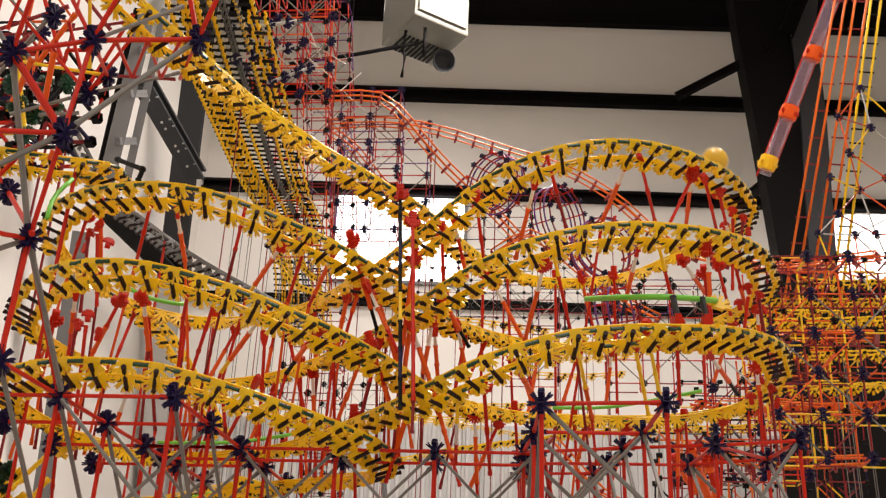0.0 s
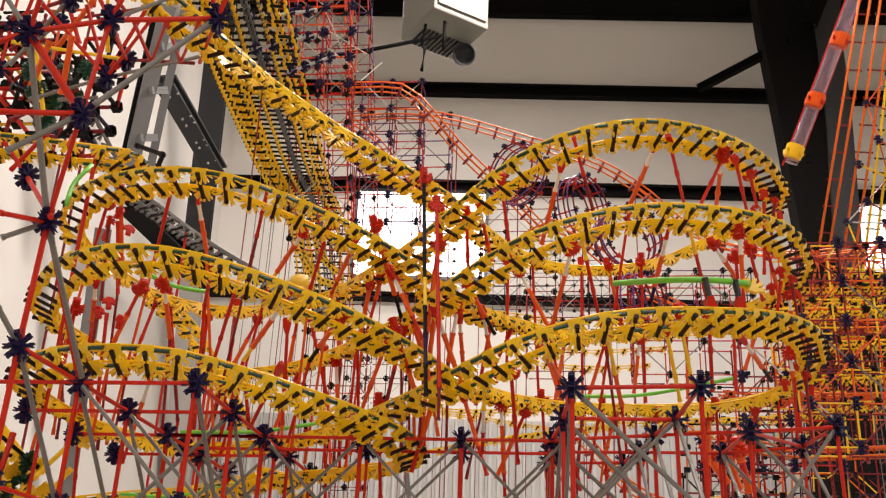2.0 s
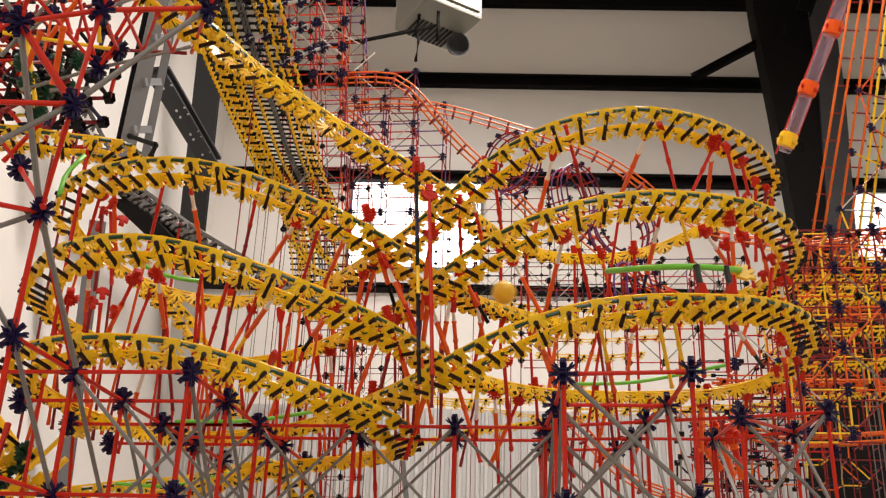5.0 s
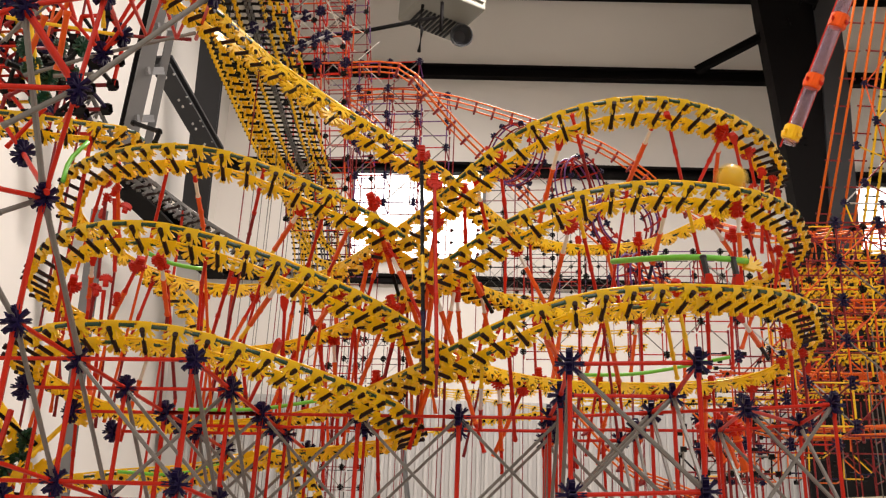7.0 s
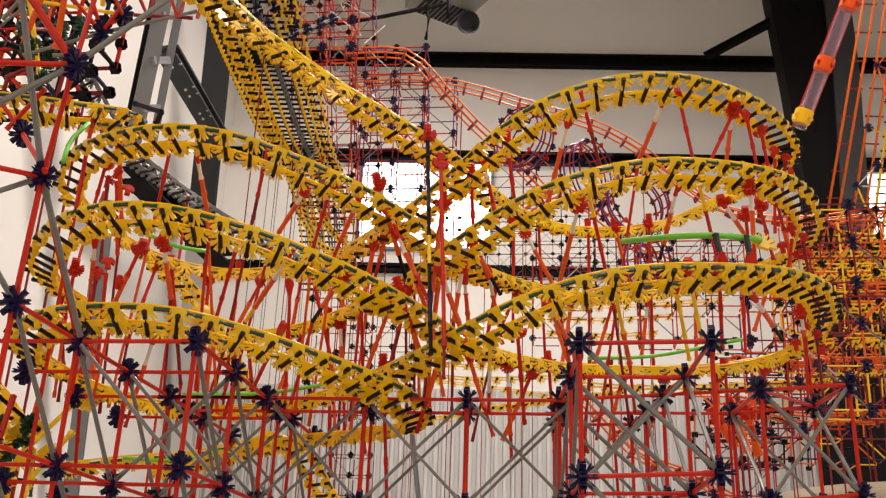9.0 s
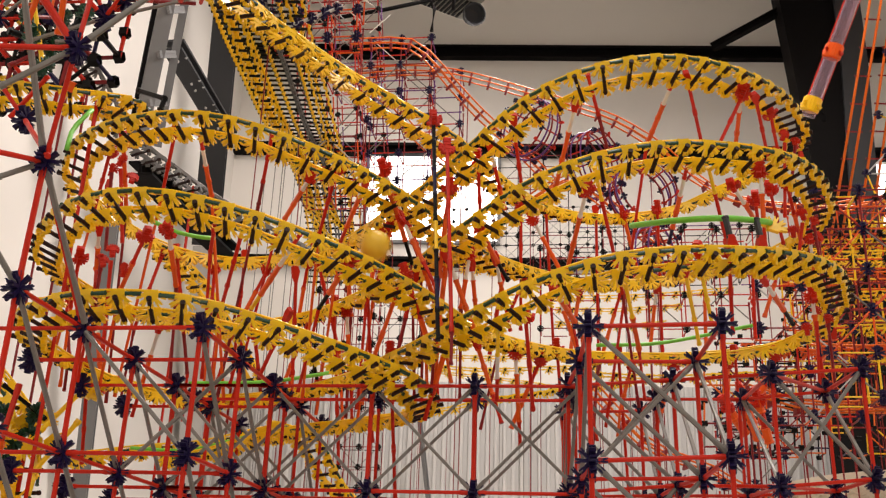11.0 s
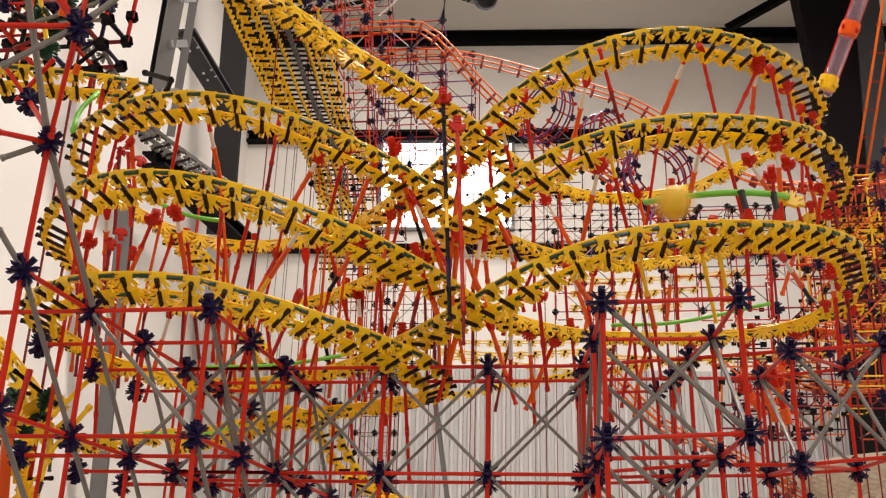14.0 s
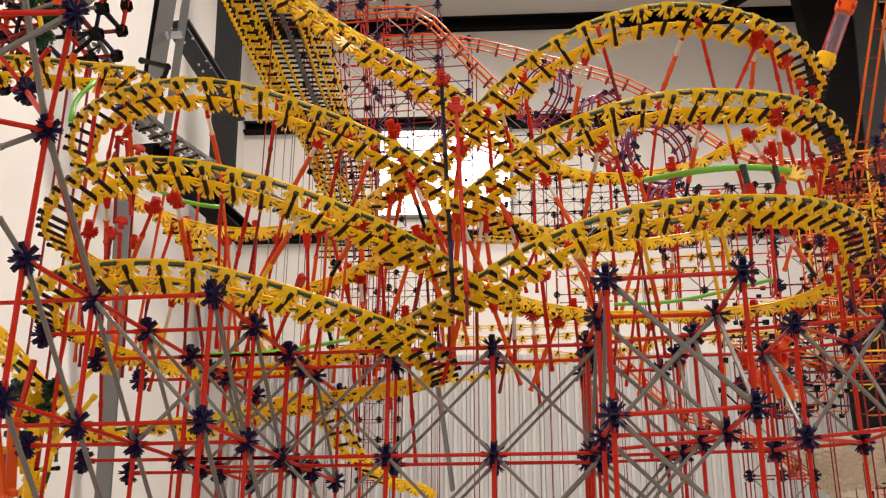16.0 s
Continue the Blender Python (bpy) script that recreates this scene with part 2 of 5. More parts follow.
def sweep(name, pts, r, mat, parent, n=6):
    bm, rings = bmesh.new(), []
    pts = [Vector(p) for p in pts]
    for i, p in enumerate(pts):
        d = (pts[min(i + 1, len(pts) - 1)] - pts[max(i - 1, 0)]).normalized()
        m = d.to_track_quat("Z", "Y").to_matrix()
        rings.append([bm.verts.new(p + m @ Vector((r * math.cos(math.tau * k / n), r * math.sin(math.tau * k / n), 0))) for k in range(n)])
    for a, b in zip(rings, rings[1:]):
        for k in range(n):
            bm.faces.new((a[k], a[(k + 1) % n], b[(k + 1) % n], b[k]))
    bm.faces.new(rings[0][::-1])
    bm.faces.new(rings[-1])
    for f in bm.faces:
        f.smooth = True
    ob = part(name, bm, mat, parent)
    if parent:
        ob.matrix_basis = parent.matrix_basis.inverted()
    return ob


# ---- the hall ----
WALL_Y, LEFT_X, RIGHT_X, TOP = 10.0, -2.9, 6.5, 11.0
HALL = pose(0, 0, 0, 0, 0, 4.9)


def squared(ob):
    ob.matrix_basis = HALL @ ob.matrix_basis
    return ob


tagged(squared(part("floor", box_bm((LEFT_X, -6, -0.2), (RIGHT_X, WALL_Y, 0)), CONCRETE)), "grey smooth concrete hall floor with stains", "floor", kind="structure")
tagged(squared(part("ceiling", box_bm((LEFT_X, -6, TOP), (RIGHT_X, WALL_Y, TOP + 0.2)), CEILING)), "pale insulated ceiling of a steel hall", "ceiling", kind="structure")
north = tagged(squared(part("wall_north", box_bm((LEFT_X - 0.2, WALL_Y, 0), (RIGHT_X + 0.2, WALL_Y + 0.2, TOP)), WALL)), "off-white sheet wall behind dark steel girts", "wall", kind="structure")
west = tagged(squared(part("wall_west", box_bm((LEFT_X - 0.2, -6, 0), (LEFT_X, WALL_Y, TOP)), WALL)), "off-white sheet side wall of the hall", "wall", kind="structure")
tagged(squared(part("wall_east", box_bm((RIGHT_X, -6, 0), (RIGHT_X + 0.2, WALL_Y, TOP)), WALL)), "off-white sheet side wall of the hall", "wall", kind="structure")
tagged(squared(part("wall_south", box_bm((LEFT_X, -6.2, 0), (RIGHT_X, -6, TOP)), WALL)), "off-white sheet end wall of the hall", "wall", kind="structure")


def c_beam(name, lo, hi, parent=None):
    """A horizontal girt along x: one lipped C section, open to the room."""
    (x0, y0, z0), (x1, y1, z1) = lo, hi
    t, lip = 0.010, 0.034
    prof = [(y1, z0), (y0, z0), (y0, z0 + lip), (y0 + t, z0 + lip), (y0 + t, z0 + t), (y1 - t, z0 + t), (y1 - t, z1 - t), (y0 + t, z1 - t), (y0 + t, z1 - lip), (y0, z1 - lip), (y0, z1), (y1, z1)]
    bm = bmesh.new()
    a, c = [bm.verts.new((x0, y, z)) for y, z in prof], [bm.verts.new((x1, y, z)) for y, z in prof]
    bm.faces.new(a)
    bm.faces.new(c[::-1])
    for k in range(len(prof)):
        bm.faces.new((a[k - 1], c[k - 1], c[k], a[k]))
    bmesh.ops.recalc_face_normals(bm, faces=bm.faces)
    return part(name, bm, STEEL, parent)


for z, h in ((9.33, 0.28), (7.947, 0.083), (6.625, 0.07), (5.234, 0.046)):
    tagged(squared(c_beam("wall_girt", (LEFT_X, WALL_Y - 0.1, z - h), (RIGHT_X, WALL_Y - 0.004, z + h))), "dark painted steel girt across the end wall", "beam", "girts of the end wall", "structure")

# ribbed liner low on the end wall
liner = squared(thing("wall_liner", (0, WALL_Y, 0), "off-white vertical ribbed metal liner on the end wall", "wall lining", kind="structure"))
part("sheet", box_bm((LEFT_X + 0.01, -0.016, 0.05), (RIGHT_X - 0.01, -0.004, 3.89)), LINER, liner)
bm = bmesh.new()
add_box(bm, Matrix.Translation((0, 0, 1.97)), 0.042, 0.05, 3.83, 0.012)
RIB = mesh_of(bm, "rib", LINER)
x = LEFT_X + 0.05
while x < RIGHT_X - 0.1:
    rib = new("rib", RIB)
    rib.parent = liner
    rib.matrix_basis = Matrix.Translation((x, -0.038, 0))
    x += 0.09

# window in the end wall
win = squared(thing("window_1", (-0.55, WALL_Y, 6.0), "bright daylit window between two wall girts", "window", kind="structure"))
part("pane", box_bm((-0.74, -0.02, -0.5), (0.74, -0.006, 0.56)), WINDOW, win)
for lo, hi in (((-0.78, -0.05, -0.54), (-0.742, -0.004, 0.6)), ((0.742, -0.05, -0.54), (0.78, -0.004, 0.6)), ((-0.74, -0.05, -0.54), (0.74, -0.004, -0.502)), ((-0.74, -0.05, 0.562), (0.74, -0.004, 0.6))):
    part("window_frame", box_bm(lo, hi, 0.004), GREYSTEEL, win)

# the steel frame column with its knee brace
def strut(name, p, q, w, d, mat, parent=None):
    bm = bmesh.new()
    L = (Vector(q) - Vector(p)).length
    m = along(p, q)
    add_box(bm, m @ Matrix.Translation((0, d / 2, L / 2)), w, 0.02, L)
    add_box(bm, m @ Matrix.Translation((0, -d / 2, L / 2)), w, 0.02, L)
    add_box(bm, m @ Matrix.Translation((0, 0, L / 2)), 0.02, d - 0.022, L)
    ob = part(name, bm, mat, parent)
    if parent:
        ob.matrix_basis = parent.matrix_basis.inverted()
    return ob


# ---- the figure-eight ball track ----
GAUGE, STEP = 0.035, 0.038
TIE_DARK = material("tie_dark_plastic", (0.020, 0.006, 0.005), 0.5, spec=0.2)
TIE = rod_mesh(0.0036, 0.050, TIE_DARK)
LINK = rod_mesh(0.0031, 0.019, GREEN)


def ball_track(points, label, bank=20, fan=None, tie=None, rail=None, link=True, gauge=GAUGE, step=STEP, post=False):
    fr = frames_of(points, step, bank)
    base = thing("ball_track", fr[0][0], label, "ball track", "runs of the figure-eight track")
    fan = fan or FAN_YELLOW
    if post:
        q = fr[len(fr) // 2][0]
        rod(q, (q.x, q.y, 0.004), RED, base, 0.0033, "post")
    for sgn in (-1, 1):
        sweep("rail", [p + s * sgn * gauge / 2 + u * 0.0045 for p, t, s, u in fr], 0.0018, rail or YELLOW, base)
    for i, (p, t, s, u) in enumerate(fr):
        m = Matrix((s, u, t)).transposed().to_4x4()
        inward = fr[min(i + 3, len(fr) - 1)][1] - fr[max(i - 3, 0)][1]
        inward = inward.normalized() if inward.length > 0.05 else Vector((0, 0, 0))
        # cross tie: the rod runs along the side vector
        tm = Matrix((t, u, s)).transposed().to_4x4()
        tm.translation = p - s * 0.025 - u * 0.012
        place_mesh("tie", tie or TIE, tm, base)
        for sgn in (-1, 1):
            down = Vector((0, 0, -1)) + inward * 0.2
            down = (down - t * down.dot(t)).normalized()
            nrm = t.cross(down).normalized()
            fm = Matrix((-t, down, nrm)).transposed().to_4x4()
            jitter = pose(0, 0, 0, random.uniform(-6, 6), random.uniform(-6, 6), random.uniform(-4, 4))
            fm = Matrix.Translation(p + s * sgn * gauge / 2) @ fm @ jitter
            place_mesh("connector", FAN_SPLIT if fan is FAN_YELLOW and random.random() < 0.45 else fan, fm, base)
            if link and i < len(fr) - 1:
                lm = Matrix((s, -u, t)).transposed().to_4x4()
                lm.translation = p + s * sgn * (gauge / 2 + 0.0015) - u * 0.0025 + t * 0.0095
                place_mesh("link_rod", LINK, lm, base)
    return base


RUN_DROP = [(-0.45, 0.675, 2.316), (-0.393, 0.728, 2.283), (-0.348, 0.777, 2.257), (-0.299, 0.953, 2.275), (-0.235, 1.033, 2.257), (-0.19, 1.069, 2.237), (-0.132, 1.136, 2.224), (-0.063, 1.226, 2.214), (-0.019, 1.339, 2.217), (0.042, 1.475, 2.223), (0.124, 1.59, 2.236), (0.234, 1.654, 2.253), (0.356, 1.673, 2.278), (0.448, 1.643, 2.308), (0.534, 1.594, 2.328), (0.55, 1.494, 2.313), (0.531, 1.369, 2.292)]
RUN_A = [(0.531, 1.369, 2.292), (0.468, 1.22, 2.264), (0.382, 1.116, 2.248), (0.294, 1.054, 2.234), (0.208, 1.028, 2.215), (0.124, 1.036, 2.19), (0.054, 1.069, 2.161), (-0.012, 1.116, 2.125), (-0.09, 1.182, 2.093), (-0.158, 1.259, 2.09), (-0.241, 1.336, 2.083), (-0.329, 1.37, 2.072), (-0.428, 1.361, 2.058), (-0.527, 1.346, 2.062), (-0.588, 1.29, 2.073), (-0.645, 1.248, 2.104), (-0.681, 1.211, 2.13), (-0.674, 1.164, 2.144)]
RUN_B = [(-0.674, 1.164, 2.144), (-0.625, 1.093, 2.149), (-0.547, 1.031, 2.143), (-0.43, 0.969, 2.123), (-0.336, 0.967, 2.109), (-0.243, 0.991, 2.082), (-0.159, 1.054, 2.062), (-0.106, 1.13, 2.051), (-0.056, 1.207, 2.038), (-0.012, 1.3, 2.038), (0.063, 1.462, 2.066), (0.175, 1.608, 2.095), (0.297, 1.661, 2.117), (0.427, 1.651, 2.135), (0.524, 1.594, 2.151), (0.559, 1.472, 2.145), (0.546, 1.326, 2.129)]
RUN_C = [(0.546, 1.326, 2.129), (0.502, 1.213, 2.124), (0.423, 1.102, 2.103), (0.307, 1.037, 2.087), (0.229, 1.01, 2.07), (0.161, 1.007, 2.052), (0.1, 1.026, 2.035), (0.034, 1.077, 2.018), (-0.029, 1.139, 2.001), (-0.101, 1.22, 1.988), (-0.201, 1.317, 1.978), (-0.315, 1.353, 1.952), (-0.427, 1.363, 1.941), (-0.544, 1.326, 1.936), (-0.619, 1.266, 1.951), (-0.662, 1.19, 1.964), (-0.656, 1.103, 1.97), (-0.599, 1.006, 1.963)]
RUN_D = [(-0.599, 1.006, 1.963), (-0.544, 0.947, 1.969), (-0.467, 0.904, 1.97), (-0.378, 0.897, 1.965), (-0.282, 0.908, 1.943), (-0.207, 0.938, 1.922), (-0.14, 1.007, 1.91), (-0.079, 1.105, 1.9), (-0.034, 1.201, 1.892), (0.034, 1.318, 1.894), (0.122, 1.433, 1.909), (0.219, 1.507, 1.923), (0.37, 1.547, 1.933), (0.496, 1.538, 1.948), (0.555, 1.456, 1.96), (0.56, 1.353, 1.976)]
RUN_E = [(0.56, 1.353, 1.976), (0.514, 1.21, 1.965), (0.441, 1.108, 1.95), (0.332, 1.007, 1.92), (0.227, 0.976, 1.904), (0.164, 0.962, 1.887), (0.101, 0.971, 1.867), (0.049, 1.002, 1.853), (-0.025, 1.072, 1.837), (-0.12, 1.17, 1.827), (-0.226, 1.266, 1.817), (-0.377, 1.315, 1.802), (-0.495, 1.299, 1.798), (-0.575, 1.219, 1.807), (-0.616, 1.133, 1.82), (-0.615, 1.034, 1.826), (-0.579, 0.963, 1.828)]
RUN_G = [(-0.579, 0.963, 1.828), (-0.52, 0.908, 1.824), (-0.456, 0.884, 1.825), (-0.36, 0.898, 1.826), (-0.278, 0.936, 1.815), (-0.212, 0.993, 1.805), (-0.147, 1.071, 1.795), (-0.097, 1.147, 1.784), (-0.088, 1.258, 1.78), (-0.134, 1.338, 1.778), (-0.215, 1.391, 1.779), (-0.319, 1.421, 1.772), (-0.411, 1.436, 1.755), (-0.487, 1.453, 1.738), (-0.565, 1.447, 1.722)]
TRACK_LABEL = "yellow toy rod ball track with black cross ties"
for pts in (RUN_DROP, RUN_A, RUN_B, RUN_C, RUN_D, RUN_E, RUN_G):
    ball_track(pts, TRACK_LABEL)
# branch runs behind and beside the figure of eight
ball_track([(-0.78, 1.012, 2.218), (-0.694, 1.026, 2.214), (-0.617, 1.04, 2.207), (-0.571, 1.102, 2.231), (-0.589, 1.197, 2.258)], "yellow toy ball track that ends at a black arm", post=True)
ball_track([(-0.626, 1.444, 2.107), (-0.6, 1.54, 2.09), (-0.568, 1.597, 2.038), (-0.535, 1.659, 1.973), (-0.514, 1.699, 1.931)], "steep yellow toy ball track with black ties", post=True)
ball_track([(-0.435, 1.596, 1.806), (-0.381, 1.662, 1.797), (-0.362, 1.733, 1.759), (-0.347, 1.802, 1.725), (-0.312, 1.927, 1.694), (-0.237, 1.997, 1.679)], "curved yellow toy ball track low behind the frame", post=True)
ball_track([(-0.771, 1.158, 1.837), (-0.684, 1.151, 1.748), (-0.649, 1.131, 1.67), (-0.643, 1.114, 1.604), (-0.671, 1.106, 1.558)], "yellow toy ball track that drops beside the frame", post=True)
ball_track([(-0.756, 1.472, 1.725), (-0.635, 1.483, 1.743), (-0.525, 1.495, 1.755), (-0.414, 1.5, 1.782)], "low yellow toy ball track with black ties", post=True)
ball_track([(-0.892, 1.283, 2.599), (-0.821, 1.387, 2.495), (-0.763, 1.49, 2.389), (-0.707, 1.617, 2.359), (-0.636, 1.745, 2.333), (-0.542, 1.925, 2.321), (-0.43, 2.109, 2.306)], "grey toy chain track with black ties", fan=FAN_GREY, rail=GREY, link=False, step=0.03, post=True)

# ---- the rod lattice in front ----
U = 0.147
ORIGIN = Vector((0, 1.14, 1.78))
CODES = {"r": RED, "o": ORANGE, "w": WHITE, "y": YELLOW, "k": BLACK, "d": DARK_RED, "g": GREY, "b": PURPLE, "s": SILVER, "v": VIOLET}


class Lattice:
    """A stand of rods and connectors: each rod and each connector a part."""

    def __init__(self, place, label, mesh, name="rod_lattice", group="rod frames"):
        self.ob = thing(name, place, label, "support frame", group)
        self.mesh, self.seen = mesh, set()

    def node(self, p):
        key = tuple(round(c, 2) for c in p)
        if key not in self.seen:
            self.seen.add(key)
            turn = pose(0, 0, 0, random.uniform(-4, 4), random.uniform(-5, 5), random.uniform(-7, 7))
            place_mesh("connector", self.mesh, Matrix.Translation(p) @ turn, self.ob)

    def rod(self, a, b, code="r", r=0.0034, ends=True):
        a, b = Vector(a), Vector(b)
        d = (b - a).normalized() * 0.007
        rod(a + d, b - d, CODES[code], self.ob, r)
        if ends:
            self.node(a)
            self.node(b)


def node(i, j, k):
    # the stand leans a little towards the right as it rises above the top row
    return ORIGIN + Vector((i + 0.03 * max(0, k) * k * 0.6, j, k)) * U


front = Lattice((0, 1.14, 0.0), "red and grey toy rod lattice with purple connectors", NODE)
for j in (0, 0.62):
    o = -0.08 * j
    for k in (0, -1, -2):
        for i in range(-3, 1):
            front.rod(node(i + o, j, k), node(i + 1 + o, j, k))
    for i in range(-3, 2):
        for k in (0, -1):
            front.rod(node(i + o, j, k), node(i + o, j, k - 1), r=0.0044 if j == 0 else 0.0032)
        front.rod(node(i + o, j, -2), node(i + o, j, -12.05))
    for i in range(-3, 1):
        for k in (-1, -2):
            front.rod(node(i + o, j, k), node(i + 1 + o, j, k + 1), "g", 0.0031)
            if j == 0:
                front.rod(node(i + 1 + o, j, k), node(i + o, j, k + 1), "g", 0.0031)

# the left bay runs forward and rises into a tower
left = Lattice((-0.44, 0.85, 0.0), "red toy rod tower with grey braces and purple connectors", NODE)
for k in (0, -1, -2):
    for i in (-4, -3, -2):
        for j in (-3, -2, -1, 0, 1):
            if i > -4 and (i, j) != (-2, -3):
                left.rod(node(i, j, k), node(i, j + 1, k))
            if i < -2 and j > -3:
                left.rod(node(i, j, k), node(i + 1, j, k))
for i in (-3, -2):
    for j in (-3, -2, -1, 1, 2):
        if (i, j) != (-2, -3):
            left.rod(node(i, j, 0), node(i, j, -1), r=0.0037)
        if (i, j) == (-2, -3):
            continue
        left.rod(node(i, j, -1), node(i, j, -2))
        left.rod(node(i, j, -2), node(i, j, -12.05))
        for k in (0, -1):
            if j < 2 and (i, j) != (-2, -3):
                left.rod(node(i, j, k), node(i, j + 1, k - 1), "g")
for j in (-2, -1, 1, 2):
    left.rod(node(-3, j, 0), node(-2, j, -1), "g")
    if j > -2:
        left.rod(node(-2, j, 0), node(-3, j, -1), "g")
TA, TB, TC, TD = (-0.449, 0.598, 2.116), (-0.384, 0.648, 2.166), (-0.272, 0.691, 2.195), (-0.391, 0.64, 2.033)
TE, TF, TG, TH = node(-3, -3, 1), (-0.484, 0.886, 2.275), (-0.5, 0.87, 2.234), (-0.395, 0.939, 2.301)
LE = node(-3, -3, 0)
for a, b in ((TA, TB), (TB, TC), (TD, TB), (TD, TE), (TE, LE), (TE, node(-3, -2, 0))):
    left.rod(a, b, "r", 0.0038)
left.rod(TA, TD, "r", 0.0055)
for a, b in ((TD, TC), (TA, TE), (TE, node(-3, -2, 0) + Vector((0.004, 0, 0)))):
    left.rod(a, b, "g", 0.0042, ends=False)
# struts that leave the tower
for a, b, c, r in ((TE, (-0.478, 0.67, 1.893), "g", 0.004), (TE, (-0.467, 0.64, 1.913), "r", 0.0038), (TD, (-0.478, 0.613, 2.023), "r", 0.0038), (TD, (-0.46, 0.616, 1.97), "g", 0.004), (TC, (-0.286, 0.658, 2.266), "r", 0.0038), (TC, (-0.235, 0.663, 2.268), "r", 0.0038),
                   (TB, (-0.348, 0.637, 2.251), "r", 0.0036), (TB, (-0.431, 0.63, 2.247), "r", 0.0036), (TA, (-0.421, 0.569, 2.189), "r", 0.0038), (TA, (-0.489, 0.599, 2.103), "r", 0.0038), (TA, (-0.483, 0.574, 2.163), "g", 0.0036), (LE, (-0.45, 0.652, 1.814), "g", 0.0036), (TB, (-0.314, 0.736, 2.283), "g", 0.0034)):
    left.rod(a, b, c, r, ends=False)
for a, b, c, r in ((TG, TF, "r", 0.003), (TF, TH, "d", 0.003), (TB, TF, "r", 0.003), (TC, TH, "r", 0.003), (TG, (-0.422, 0.825, 2.305), "r", 0.003), ((-0.451, 0.899, 2.278), (-0.408, 0.746, 2.237), "r", 0.003), ((-0.451, 0.899, 2.278), (-0.365, 0.75, 2.238), "r", 0.003), ((-0.416, 0.919, 2.29), (-0.365, 0.75, 2.238), "r", 0.003), ((-0.416, 0.919, 2.29), (-0.322, 0.754, 2.24), "r", 0.003),
                   (TG, (-0.389, 0.935, 2.312), "g", 0.003), (TG, (-0.608, 0.856, 2.19), "g", 0.003), ((-0.512, 0.783, 2.253), (-0.53, 0.819, 2.167), "o", 0.0055), ((-0.515, 0.744, 2.217), (-0.546, 0.77, 2.15), "o", 0.005), ((-0.464, 0.755, 2.33), (-0.488, 0.842, 2.25), "y", 0.0035), (TF, (-0.632, 0.82, 2.267), "y", 0.003), ((-0.567, 0.859, 2.192), (-0.504, 0.88, 2.208), "g", 0.003), (TG, (-0.519, 0.807, 2.323), "r", 0.003), ((-0.558, 0.762, 2.291), (-0.495, 0.851, 2.228), "r", 0.003), ((-0.604, 0.796, 2.203), (-0.533, 0.789, 2.31), "g", 0.003)):
    left.rod(a, b, c, r, ends=False)
for p in ((-0.643, 0.933, 2.257), (-0.642, 0.983, 2.268), (-0.637, 1.022, 2.305), (-0.706, 1.001, 2.338), (-0.614, 1.008, 2.342), (-0.631, 0.953, 2.214), (-0.701, 1.086, 2.394)):
    place_mesh("connector", NODE_GREEN, Matrix.Translation(p) @ pose(0, 0, 0, random.uniform(0, 90), random.uniform(0, 90), 0), left.ob)
for a, b, c, r in (((-0.643, 0.933, 2.257), (-0.637, 1.022, 2.305), "k", 0.005), ((-0.688, 0.925, 2.264), (-0.642, 0.983, 2.268), "k", 0.006), ((-0.642, 0.983, 2.268), (-0.614, 1.008, 2.342), "k", 0.005), ((-0.706, 1.001, 2.338), (-0.701, 1.086, 2.394), "d", 0.004), ((-0.688, 0.948, 2.212), (-0.623, 1.019, 2.316), "d", 0.004), ((-0.644, 0.903, 2.325), (-0.631, 0.953, 2.214), "y", 0.004), ((-0.688, 0.906, 2.307), (-0.618, 0.892, 2.358), "d", 0.004), ((-0.669, 0.993, 2.365), (-0.596, 0.962, 2.453), "o", 0.005), ((-0.623, 0.993, 2.375), (-0.656, 0.942, 2.484), "r", 0.004), ((-0.715, 0.967, 2.414), (-0.679, 0.936, 2.492), "r", 0.004), ((-0.583, 1.061, 2.48), (-0.652, 1.02, 2.558), "d", 0.004), ((-0.691, 1.052, 2.476), (-0.554, 1.056, 2.499), "d", 0.003), ((-0.642, 1.103, 2.369), (-0.544, 1.049, 2.517), "r", 0.004), ((-0.799, 1.043, 2.472), (-0.652, 1.036, 2.522), "d", 0.004), ((-0.618, 0.957, 2.206), (-0.688, 0.979, 2.14), "r", 0.004), ((-0.584, 0.964, 2.2), (-0.597, 0.973, 2.175), "o", 0.006)):
    left.rod(a, b, c, r, ends=False)
left.node(Vector(TF)), left.node(Vector(TG)), left.node(Vector((-0.55, 0.815, 2.047))), left.node(Vector((-0.529, 0.79, 2.311)))
left.rod((-0.55, 0.815, 2.047), (-0.425, 0.683, 1.924), "r", 0.0036, ends=False)
left.rod((-0.55, 0.815, 2.047), (-0.584, 0.791, 2.094), "r", 0.0036, ends=False)

